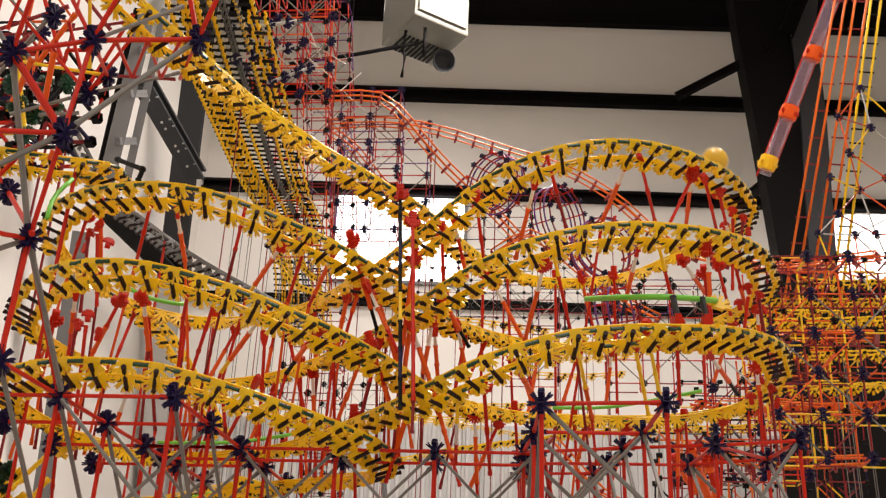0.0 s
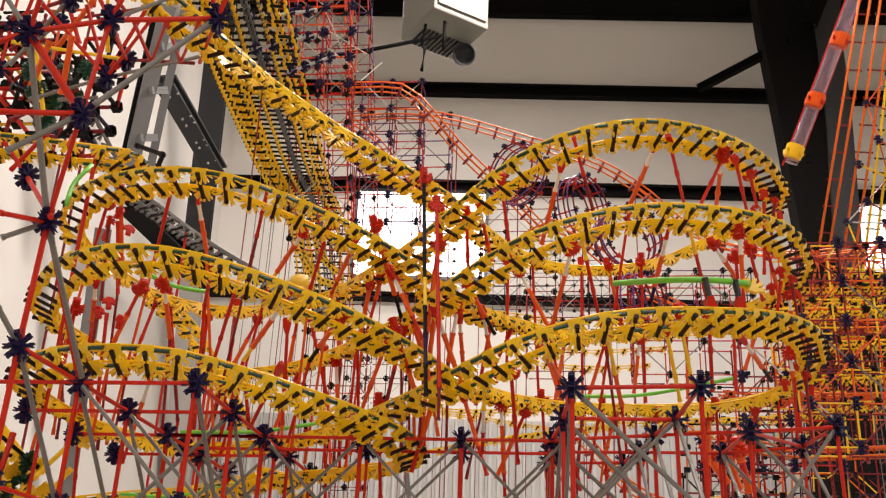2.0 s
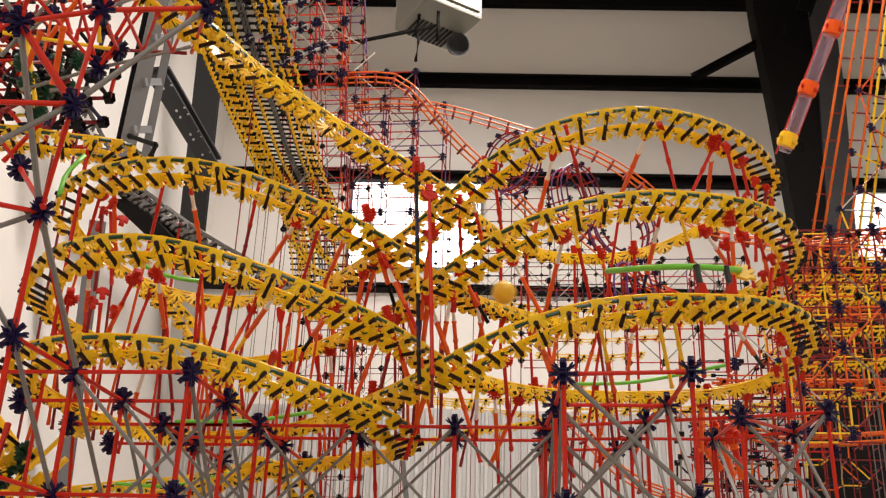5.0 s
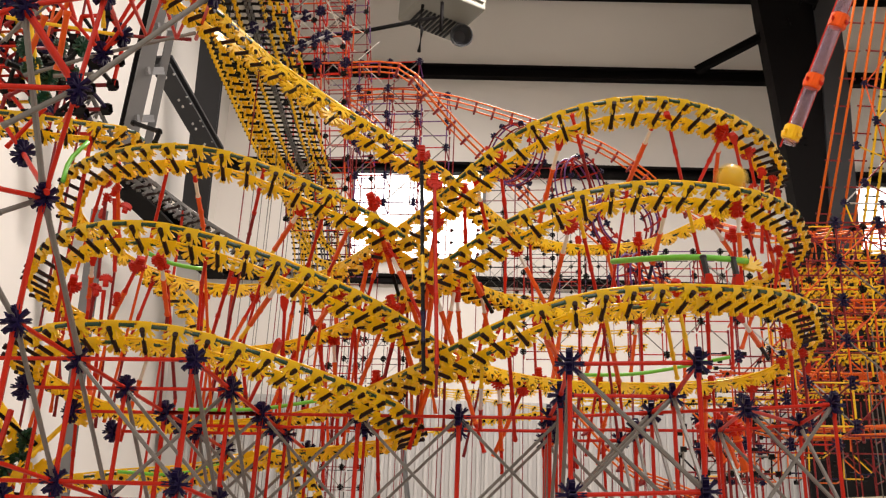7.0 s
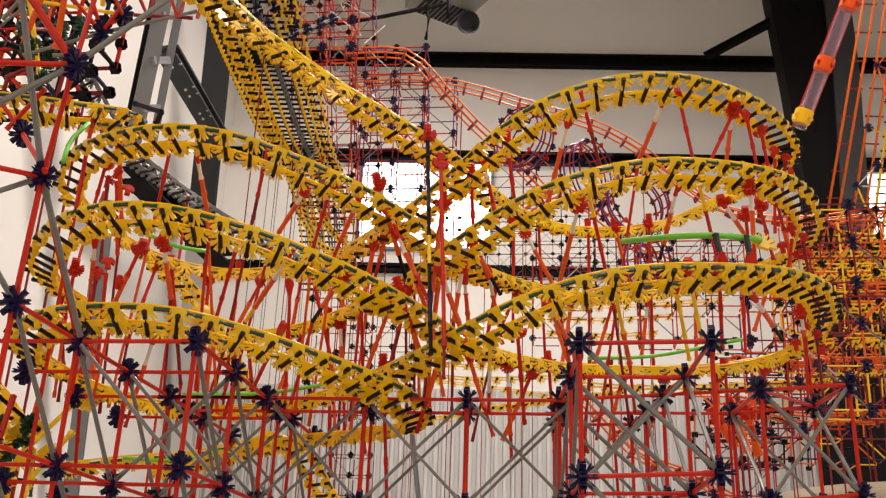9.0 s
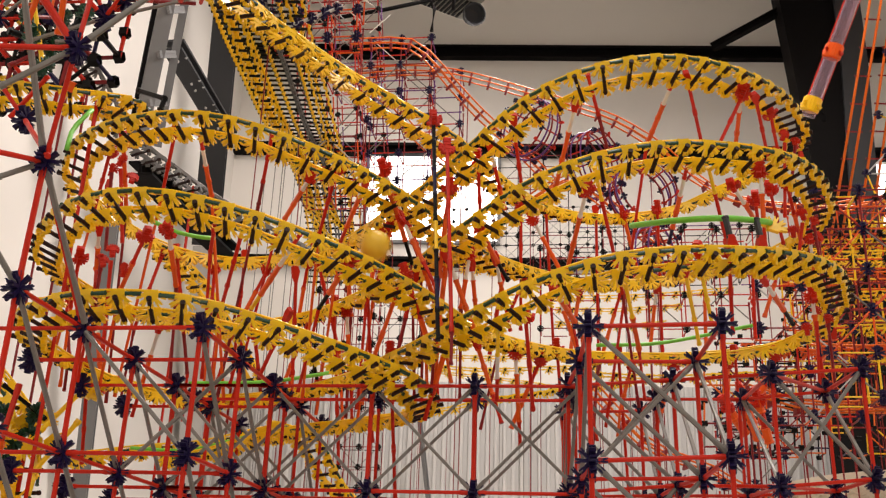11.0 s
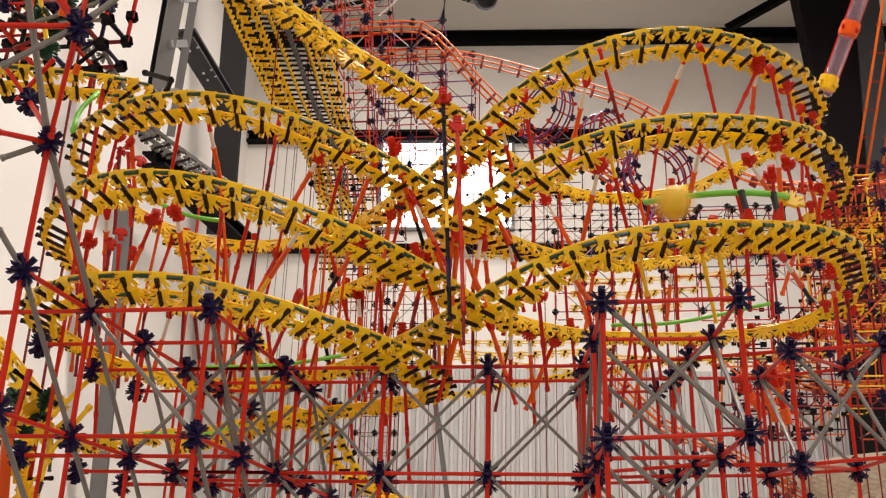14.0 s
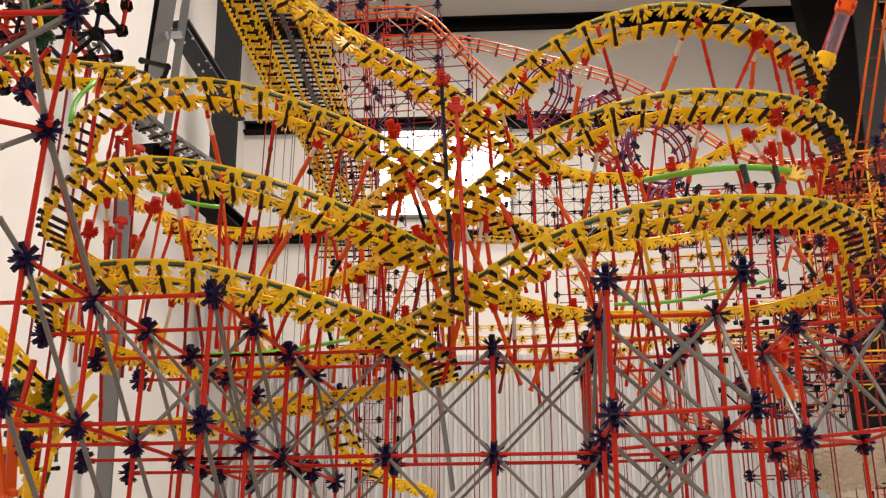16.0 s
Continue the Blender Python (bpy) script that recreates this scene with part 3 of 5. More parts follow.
# the taller bay on the other side
right = Lattice((0.3, 0.85, 0.0), "red toy rod bay with grey cross braces and purple connectors", NODE)
RA, RB = (0.154, 0.84, 1.777), (0.302, 0.869, 1.788)
rows = [(Vector(RA), Vector(RB)), (Vector((0.145, 1.01, 1.782)), Vector((0.293, 1.04, 1.789))), (Vector((0.13, 1.148, 1.783)), Vector((0.278, 1.185, 1.8))), (Vector((0.125, 1.304, 1.797)), Vector((0.265, 1.322, 1.803))), (Vector((0.12, 1.43, 1.804)), Vector((0.25, 1.446, 1.81)))]
DOWN = Vector((0, 0, -U))
for n, (a, b) in enumerate(rows):
    for k in (0, 1, 2):
        right.rod(a + DOWN * k, b + DOWN * k)
        for p in (a, b):
            right.rod(p + DOWN * k, p + DOWN * (k + 1), r=0.0038)
    for k in (0, 1):
        right.rod(a + DOWN * k, b + DOWN * (k + 1), "g", 0.0036)
        if n:
            right.rod(b + DOWN * k, a + DOWN * (k + 1), "g", 0.0031)
    for p in (a, b):
        right.rod(p + DOWN * 3, Vector((p.x, p.y, 0.008)), ends=False)
for (a, b), (c, d) in zip(rows, rows[1:]):
    for k in (0, 1, 2):
        right.rod(a + DOWN * k, c + DOWN * k)
        right.rod(b + DOWN * k, d + DOWN * k)
    right.rod(b + DOWN, d, "g")
    right.rod(a, c + DOWN, "g")

side = Lattice((0.55, 1.2, 0.0), "red toy rod side bay with purple connectors", NODE)
s1, s2, s3, s4 = (Vector(p) for p in ((0.399, 1.109, 1.79), (0.524, 1.143, 1.806), (0.514, 1.301, 1.811), (0.399, 1.34, 1.807)))
for a, b in ((s1, s2), (s1, s4), (s3, s2), (s1, s3), (s4, s3), (s4, rows[3][1]), (s1, rows[2][1])):
    for k in (0, 1, 2):
        side.rod(a + DOWN * k, b + DOWN * k)
for p in (s1, s2, s3, s4):
    for k in (0, 1):
        side.rod(p + DOWN * k, p + DOWN * (k + 1), r=0.0036)
    side.rod(p + DOWN * 2, Vector((p.x, p.y, 0.008)), ends=False)
for a, b in ((s1, s2), (s2, s1), (s3, s2), (s4, s1), (s4, s3)):
    side.rod(a, b + DOWN, "g")

# ---- props under the track ----
def prop(p, q, codes, r=0.0037, top="r", sleeve=True, foot=False):
    """A leaning prop of rods in several colours under the ball track, with a clip at its head."""
    p, q = Vector(p), Vector(q)
    if top:
        p = p - (q - p).normalized() * 0.014
    ob = thing("support_prop", p, "leaning %s toy rod prop under the ball track" % {"r": "red", "o": "orange", "y": "yellow", "k": "black", "w": "white", "d": "dark red", "b": "dark blue"}[codes[-1]], "support rod", "props under the track")
    n = len(codes)
    for i, c in enumerate(codes):
        rr = r * (1.25 if c == "o" and sleeve else 1.0)
        rod(p.lerp(q, i / n), p.lerp(q, (i + 1) / n), CODES[c], ob, rr, "rod" if c != "o" else "sleeve")
    if top:
        m = along(p, q)
        big = 1.0 if r < 0.006 else 1.5
        if top == "f":
            place_mesh("clip", NODE_FLAT, m @ pose(0, 0, 0.004, 90, 0, random.uniform(-40, 40)), ob)
        else:
            place_mesh("clip", random.choice(CLIPS), m @ pose(0, 0, 0.003, 0, 0, random.choice((0, 180)) + random.uniform(-35, 35)) @ Matrix.Diagonal((big, big, big, 1)), ob)
    if not foot and codes[0] != "k" and q.z > ORIGIN.z + 0.03 and q.y < 2.2:
        # its lower rod runs on down to the stand
        lean = (q - p).normalized()
        low = q + (lean * 0.6 + Vector((random.uniform(-0.12, 0.12), 0, -1))) * ((q.z - ORIGIN.z) / max(0.5, 1 - lean.z * 0.6))
        if not -0.01 < low.x < 0.15 and low.x < 0.27:
            rod(q, low, CODES[random.choice("rrddoo")], ob, 0.0030, "lower_rod")
    if foot:
        rod(q, (q.x, q.y, 0.004), CODES["d"], ob, 0.0024, "leg")
    return ob


# props of the lobes with orange sleeves and red rods
prop((0.165, 1.041, 2.22), (0.198, 1.177, 2.158), "rd", top="")
prop((0.145, 1.075, 2.181), (0.115, 1.203, 2.115), "woo")
prop((0.295, 1.076, 2.235), (0.261, 1.226, 2.196), "rwooo", top="")
prop((0.314, 1.092, 2.23), (0.35, 1.238, 2.198), "rr")
prop((0.401, 1.154, 2.241), (0.41, 1.296, 2.211), "woo")
prop((0.428, 1.179, 2.242), (0.47, 1.326, 2.213), "rr")
prop((0.463, 1.246, 2.249), (0.499, 1.369, 2.223), "rrw")
prop((0.054, 1.107, 2.173), (0.065, 1.247, 2.093), "rr")
prop((0.018, 1.134, 2.147), (0.032, 1.241, 2.096), "wro")
prop((-0.004, 1.157, 2.134), (-0.006, 1.255, 2.045), "rr")
prop((0.171, 1.035, 2.067), (0.214, 1.218, 1.942), "yrrr", top="")
prop((0.158, 1.066, 2.037), (0.131, 1.195, 1.972), "woo")
prop((0.304, 1.068, 2.089), (0.289, 1.239, 2.031), "rwoob", top="")
prop((0.332, 1.075, 2.081), (0.38, 1.226, 1.987), "yrrr", top="")
prop((0.391, 1.222, 2.115), (0.443, 1.34, 2.108), "wo")
prop((0.452, 1.251, 2.117), (0.488, 1.359, 2.074), "rr")
prop((0.479, 1.252, 2.126), (0.518, 1.363, 2.075), "ro")
prop((0.436, 1.292, 2.117), (0.468, 1.437, 2.034), "rd")
prop((0.209, 1.059, 1.904), (0.233, 1.192, 1.847), "yo", top="")
prop((0.288, 1.047, 1.91), (0.315, 1.162, 1.846), "yyy")
prop((0.301, 1.012, 1.923), (0.325, 1.095, 1.854), "yyy")
prop((0.346, 1.046, 1.936), (0.362, 1.162, 1.862), "rr")
prop((0.41, 1.144, 1.93), (0.47, 1.269, 1.907), "wok")
prop((0.51, 1.301, 1.952), (0.524, 1.344, 1.843), "wobr")
prop((0.117, 1.052, 1.887), (0.15, 1.172, 1.868), "wook")
prop((0.075, 1.06, 1.85), (0.079, 1.203, 1.76), "rr")
prop((0.036, 1.08, 1.841), (0.027, 1.191, 1.773), "ywr", top="")
prop((-0.439, 1.011, 2.123), (-0.493, 1.112, 2.064), "rr")
prop((-0.395, 0.997, 2.12), (-0.415, 1.12, 2.075), "rwoo", top="")
prop((-0.284, 0.994, 2.114), (-0.343, 1.134, 2.065), "rrd", top="")
prop((-0.549, 1.075, 2.14), (-0.573, 1.162, 2.074), "oo")
prop((-0.581, 1.094, 2.136), (-0.634, 1.173, 2.076), "rr")
prop((-0.204, 1.061, 2.082), (-0.251, 1.163, 2.023), "rr")
prop((-0.25, 1.078, 2.078), (-0.328, 1.189, 2.04), "wooy")
prop((-0.168, 1.092, 2.073), (-0.231, 1.225, 2.038), "woor")
prop((-0.132, 1.072, 2.08), (-0.108, 1.198, 1.987), "wook")
prop((-0.126, 1.143, 2.067), (-0.106, 1.274, 2.015), "wor")
prop((-0.285, 0.932, 1.965), (-0.36, 1.073, 1.877), "yrrr", top="")
prop((-0.328, 0.933, 1.974), (-0.367, 1.025, 1.944), "rr", top="")
prop((-0.408, 0.974, 1.949), (-0.431, 1.071, 1.911), "woo")
prop((-0.478, 1.042, 1.97), (-0.539, 1.117, 1.92), "ro")
prop((-0.522, 0.995, 1.965), (-0.557, 1.076, 1.906), "wor")
prop((-0.581, 1.059, 1.944), (-0.613, 1.116, 1.894), "rr")
prop((-0.225, 0.979, 1.951), (-0.33, 1.116, 1.89), "rwooy", top="")
prop((-0.167, 1.02, 1.921), (-0.232, 1.129, 1.893), "rok")
prop((-0.287, 1.183, 1.957), (-0.294, 1.234, 1.819), "rr")
prop((-0.252, 1.036, 1.847), (-0.313, 1.133, 1.793), "rr")
prop((-0.098, 1.113, 1.929), (-0.074, 1.144, 1.857), "orro")
prop((-0.065, 1.082, 2.166), (-0.039, 1.025, 1.814), "kkbkykbk", 0.0037)
prop((-0.043, 1.082, 2.118), (-0.021, 1.024, 1.825), "rrr", 0.0038)
prop((-0.02, 1.207, 1.997), (-0.034, 1.232, 1.924), "wo")
prop((-0.002, 1.194, 2.038), (0.036, 1.283, 1.987), "rok")
prop((0.018, 1.271, 2.012), (0.036, 1.351, 1.923), "wor")
prop((0.073, 1.48, 2.167), (0.122, 1.519, 2.081), "woo")
prop((0.047, 1.469, 2.186), (0.043, 1.546, 1.981), "rrr")
prop((0.091, 1.567, 2.227), (0.102, 1.666, 1.971), "rr")
prop((0.19, 1.629, 2.245), (0.19, 1.727, 1.987), "rr")
prop((0.313, 1.643, 2.254), (0.319, 1.744, 1.991), "rr")
prop((0.246, 1.638, 2.242), (0.277, 1.687, 2.127), "or")
prop((-0.162, 1.284, 2.08), (-0.2, 1.357, 1.987), "orr")
prop((-0.305, 1.357, 2.061), (-0.269, 1.421, 1.906), "rrr")
prop((-0.438, 1.361, 2.055), (-0.462, 1.429, 1.868), "rrr")
prop((-0.548, 1.326, 2.049), (-0.533, 1.399, 1.861), "rrd")
prop((-0.201, 1.319, 1.974), (-0.197, 1.406, 1.746), "rrr")
prop((-0.267, 1.355, 1.967), (-0.263, 1.451, 1.716), "rrr")
prop((-0.143, 1.245, 1.848), (-0.139, 1.323, 1.645), "rrr")
prop((-0.608, 1.189, 1.818), (-0.619, 1.24, 1.679), "rrr")
prop((-0.277, 1.319, 1.831), (-0.271, 1.213, 1.884), "kr")
prop((0.112, 1.433, 1.906), (0.126, 1.523, 1.673), "rr")
prop((0.219, 1.508, 1.92), (0.234, 1.6, 1.684), "rr")
prop((0.429, 1.556, 1.933), (0.444, 1.649, 1.693), "rr")

# more props, spread along the runs that cross behind
rnd = random.Random(4)
for pts in (RUN_A, RUN_B, RUN_C, RUN_D):
    fr = frames_of(pts, 0.03, 20)
    for i in range(9, len(fr) - 5, 3):
        p = fr[i][0] + Vector((rnd.uniform(-0.012, 0.012), 0.004, -0.026))
        if p.y < 1.10:
            continue
        q = p + Vector((rnd.uniform(-0.05, 0.05), rnd.uniform(-0.02, 0.04), -rnd.uniform(0.07, 0.14)))
        prop(p, q, rnd.choice(("woo", "rr", "ro", "wor", "roo", "oor", "rd", "woor", "roo", "oo")))

# red brackets bunched under the inside of the bends
def bend_bracket(place, lean):
    c = Vector(place)
    ob = thing("bend_bracket", c, "bunched red forked brackets on red rods under a track bend", "bracket", "brackets under the bends")
    for k, (dx, dy, dz) in enumerate(((0, 0, 0), (lean * 0.020, 0.012, -0.010), (-lean * 0.012, 0.018, -0.022), (lean * 0.030, 0.026, -0.030))):
        place_mesh("clip", (CLIPS[1], CLIPS[2], CLIPS[1], CLIPS[0])[k], Matrix.Translation(c + Vector((dx, dy, dz))) @ pose(0, 0, 0, rnd.uniform(-25, 25), rnd.uniform(-20, 20), rnd.uniform(-40, 40)) @ Matrix.Scale(0.7, 4), ob)
    for dx, dy, mat in ((0.0, 0.0, RED), (lean * 0.020, 0.012, DARK_RED)):
        top = c + Vector((dx, dy, -0.016))
        rod(top, top + Vector((rnd.uniform(-0.015, 0.015), 0.02, -rnd.uniform(0.09, 0.13))), mat, ob, 0.0032)
    return ob


for p, lean in (((0.500, 1.33, 2.262), 1), ((0.505, 1.29, 2.098), 1), ((0.515, 1.31, 1.940), 1), ((-0.540, 1.06, 2.112), -1), ((-0.500, 1.00, 1.940), -1)):
    bend_bracket(p, lean)

# bright feed parts low beside the tower
feed = thing("feed_rack", (-0.626, 1.034, 1.632), "yellow and orange toy feed rack with dark green clips", "rack")
for a, c, m, r in (((-0.656, 1.001, 1.71), (-0.618, 1.008, 1.557), ORANGE, 0.009), ((-0.628, 1.018, 1.674), (-0.62, 1.024, 1.572), ORANGE, 0.010), ((-0.631, 1.073, 1.669), (-0.618, 1.06, 1.561), YELLOW, 0.008), ((-0.656, 1.029, 1.632), (-0.624, 1.082, 1.646), YELLOW, 0.007), ((-0.678, 1.084, 1.768), (-0.627, 1.128, 1.726), BLACK, 0.004), ((-0.625, 1.114, 1.707), (-0.583, 1.148, 1.78), YELLOW, 0.005), ((-0.632, 1.132, 1.654), (-0.594, 1.163, 1.732), YELLOW, 0.005), ((-0.65, 1.043, 1.596), (-0.654, 1.087, 1.768), RED, 0.005)):
    rod(a, c, m, feed, r)
for q in ((-0.679, 1.097, 1.73), (-0.642, 1.123, 1.734), (-0.649, 1.131, 1.709), (-0.662, 1.114, 1.692), (-0.66, 1.082, 1.663)):
    place_mesh("connector", NODE_GREEN, Matrix.Translation(q) @ pose(0, 0, 0, random.uniform(0, 90), random.uniform(0, 90), 0), feed)
for q in ((-0.664, 1.123, 1.726), (-0.628, 1.13, 1.723), (-0.666, 1.109, 1.703), (-0.647, 1.119, 1.684), (-0.663, 1.072, 1.688), (-0.621, 1.139, 1.699), (-0.617, 1.071, 1.592), (-0.631, 1.057, 1.624), (-0.616, 1.192, 1.791), (-0.595, 1.196, 1.791), (-0.599, 1.18, 1.775)):
    place_mesh("connector", FAN_YELLOW, Matrix.Translation(q) @ pose(0, 0, 0, 90 + random.uniform(-40, 40), random.uniform(0, 180), random.uniform(-30, 30)), feed)

# ---- curved guides ----
def guide(pts, mat, label, r=0.004):
    ob = thing("guide_rod", pts[0], label, "guide rod", "bent guides")
    sweep("flexible_rod", [p for p, t in spline(pts, 0.02)], r, mat, ob, 8)
    return ob


guide([(0.226, 1.146, 2.023), (0.281, 1.058, 1.993), (0.334, 1.017, 1.978), (0.385, 1.044, 1.985), (0.409, 1.076, 1.995)], LIME, "lime green bent guide rod beside the track", 0.0045)
guide([(-0.441, 0.981, 1.976), (-0.417, 1.008, 1.97), (-0.39, 1.033, 1.971), (-0.376, 1.054, 1.977)], LIME, "lime green bent guide rod beside the track", 0.0032)
guide([(-0.535, 0.897, 2.047), (-0.546, 0.922, 2.091), (-0.539, 0.949, 2.136)], LIME, "lime green bent guide rod beside the track", 0.0034)
guide([(-0.453, 1.218, 1.802), (-0.333, 1.233, 1.808), (-0.226, 1.261, 1.832)], LIME, "long lime green bent guide rod", 0.003)
guide([(-0.633, 1.432, 1.737), (-0.535, 1.446, 1.737), (-0.428, 1.452, 1.763)], LIME, "long lime green bent guide rod", 0.003)
guide([(0.18, 1.476, 1.933), (0.299, 1.51, 1.947), (0.457, 1.52, 1.981)], LIME, "long lime green bent guide rod", 0.0034)
for a, b, c in (((0.339, 1.013, 1.978), (0.343, 1.009, 1.946), (0.344, 1.017, 1.926)), ((0.383, 1.038, 1.985), (0.386, 1.033, 1.955), (0.385, 1.041, 1.934))):
    holder = thing("guide_holder", a, "grey and red toy clip that holds the green guide rod", "clip", "guide holders")
    rod(a, b, MIDSTEEL, holder, 0.0050, "stub")
    place_mesh("clip", CLIPS[0], along(c, b) @ pose(0, 0, 0.010, 0, 0, 20) @ Matrix.Diagonal((1.15, 1.2, 1.2, 1)), holder)
place_mesh("connector", FAN_YELLOW, Matrix.Translation((0.413, 1.079, 1.987)) @ pose(0, 0, 0, 80, 20, 0), bpy.data.objects["guide_rod"])
arm = thing("black_arm", (-0.486, 0.982, 2.184), "black bent rod arm over the track end", "arm")
rod((-0.508, 1.014, 2.204), (-0.444, 0.973, 2.164), BLACK, arm, 0.005)
rod((-0.444, 0.973, 2.164), (-0.447, 0.97, 2.144), BLACK, arm, 0.005)

# ---- towers and tracks behind ----
def joined(name, me, marks, parent, label):
    """Copies of one small mesh joined into a single part."""
    co = np.empty(len(me.vertices) * 3)
    me.vertices.foreach_get("co", co)
    co = co.reshape(-1, 3)
    polys = [tuple(f.vertices) for f in me.polygons]
    verts, faces = [], []
    for m in marks:
        a = np.array(m)
        faces += [tuple(v + len(verts) for v in f) for f in polys]
        verts += (co @ a[:3, :3].T + a[:3, 3]).tolist()
    out = bpy.data.meshes.new(name)
    out.from_pydata(verts, [], faces)
    out.materials.append(me.materials[0])
    ob = new(name, out)
    ob.parent = parent
    ob.matrix_basis = parent.matrix_basis.inverted()
    return tagged(ob, label, kind="stuff")


FAR_TIE = rod_mesh(0.0050, 0.058, BLACK)
def far_track(points, label, fan, rail, step=0.05, gauge=0.04, tie=None, bank=0, r=0.0026, posts=True):
    """A track seen from afar: two rails, ties, and a clip on each side of every tie."""
    fr = frames_of(points, step, bank)
    base = thing("ball_track", fr[0][0], label, "ball track", "tracks behind")
    for sgn in (-1, 1):
        sweep("rail", [p + s * sgn * gauge / 2 for p, t, s, u in fr], r, rail, base, 5)
    for p, t, s, u in fr:
        tm = Matrix((t, u, s)).transposed().to_4x4()
        tm.translation = p - s * 0.030 - u * 0.006
        place_mesh("tie", tie or FAR_TIE, tm, base)
    for sgn in (-1, 1) if fan else ():
        marks = []
        for p, t, s, u in fr:
            fm = Matrix((-t, -u, t.cross(-u))).transposed().to_4x4()
            marks.append(Matrix.Translation(p + s * sgn * gauge / 2) @ fm)
        joined("clip_strip", fan, marks, base, "row of small forked clips along one rail")
    if posts:
        q = fr[len(fr) // 2][0]
        rod(q, (q.x, q.y, 0.004), GREY, base, 0.0016, "post")
    return base


def lift_way(f):
    ends = ((Vector((-0.699, 1.508, 2.932)), Vector((-0.535, 1.526, 2.949))), (Vector((-0.773, 1.912, 2.977)), Vector((-0.588, 1.937, 2.983))), (Vector((-0.842, 2.306, 3.051)), Vector((-0.649, 2.332, 3.056))), (Vector((-0.887, 2.718, 3.087)), Vector((-0.704, 2.742, 3.092))), (Vector((-0.922, 3.235, 3.133)), Vector((-0.754, 3.253, 3.149))), (Vector((-0.956, 3.59, 3.036)), Vector((-0.797, 3.612, 3.041))), (Vector((-1.018, 3.85, 2.897)), Vector((-0.816, 3.877, 2.903))))
    return [a.lerp(b, f) for a, b in ends]


LIFT_TIE = rod_mesh(0.0045, 0.056, BLACK)
for n, f in enumerate((0.0, 0.17, 0.35, 0.55, 0.72, 0.95)):
    grey = n == 3 or n == 4
    far_track(lift_way(f), "tall %s toy lift track with black ties" % ("grey" if grey else "yellow"), FAN_GREY if grey else FAN_FAR, GREY if grey else YELLOW, 0.036, tie=LIFT_TIE)
    if n in (0, 5):
        far_track([p + Vector((0.02, 0.09, -0.02)) for p in lift_way(f)], "tall yellow toy return track with black ties", FAN_FAR, YELLOW, 0.07)
# chains that turn off at the foot of the lift
far_track([(-0.939, 3.3, 3.217), (-0.907, 3.3, 3.089), (-0.862, 3.28, 2.967), (-0.788, 3.25, 2.869), (-0.683, 3.2, 2.814)], "grey and yellow toy chain track with black ties", FAN_FAR, SILVER, 0.026, tie=LIFT_TIE)

far_track([(-0.89, 3.4, 3.346), (-0.861, 3.4, 3.159), (-0.815, 3.38, 3.021), (-0.74, 3.35, 2.933)], "yellow toy chain track with black ties", FAN_FAR, YELLOW, 0.028, tie=LIFT_TIE)

# long level runs across the hall
LEVEL = "long level yellow toy ball track across the hall"
far_track([(-0.394, 3.857, 2.548), (-0.153, 3.891, 2.553), (0.088, 3.922, 2.563), (0.329, 3.949, 2.584)], LEVEL, FAN_FAR, YELLOW, 0.06)
far_track([(-0.379, 3.283, 2.36), (-0.194, 3.313, 2.352), (0.012, 3.339, 2.364), (0.219, 3.364, 2.378)], LEVEL, FAN_FAR, YELLOW, 0.055)
far_track([(-0.499, 4.262, 2.581), (-0.183, 4.315, 2.56), (0.106, 4.369, 2.529)], LEVEL, FAN_FAR, YELLOW, 0.06)
far_track([(-0.398, 2.94, 2.119), (-0.269, 2.955, 2.13), (-0.122, 2.963, 2.165), (0.06, 3.077, 2.218), (0.331, 3.201, 2.28)], LEVEL, FAN_FAR, YELLOW, 0.05)
far_track([(-0.281, 3.453, 2.804), (-0.058, 3.489, 2.796), (0.187, 3.532, 2.776)], LEVEL, FAN_FAR, YELLOW, 0.055)
far_track([(0.069, 3.827, 2.805), (0.286, 3.857, 2.812), (0.527, 3.885, 2.83), (0.816, 3.915, 2.862)], LEVEL, FAN_FAR, YELLOW, 0.06)
far_track([(0.09, 4.042, 2.818), (0.342, 4.076, 2.823), (0.62, 4.107, 2.85)], LEVEL, FAN_FAR, YELLOW, 0.06)
far_track([(0.093, 3.678, 2.64), (0.322, 3.712, 2.638), (0.506, 3.732, 2.657)], LEVEL, FAN_FAR, YELLOW, 0.06)
far_track([(0.171, 2.775, 2.204), (0.412, 2.811, 2.203), (0.653, 2.84, 2.219), (0.894, 2.866, 2.242), (1.205, 2.889, 2.3)], LEVEL, FAN_FAR, YELLOW, 0.05)
far_track([(0.867, 2.724, 2.606), (1.039, 2.745, 2.616), (1.315, 2.78, 2.631)], LEVEL, FAN_FAR, YELLOW, 0.05)
far_track([(0.802, 2.548, 2.476), (0.979, 2.569, 2.488), (1.236, 2.599, 2.507)], LEVEL, FAN_FAR, YELLOW, 0.05)
far_track([(0.798, 2.39, 2.321), (0.947, 2.407, 2.334), (1.156, 2.432, 2.348)], LEVEL, FAN_FAR, YELLOW, 0.05)
far_track([(0.718, 2.218, 2.176), (0.884, 2.236, 2.191), (1.076, 2.259, 2.206)], LEVEL, FAN_FAR, YELLOW, 0.05)
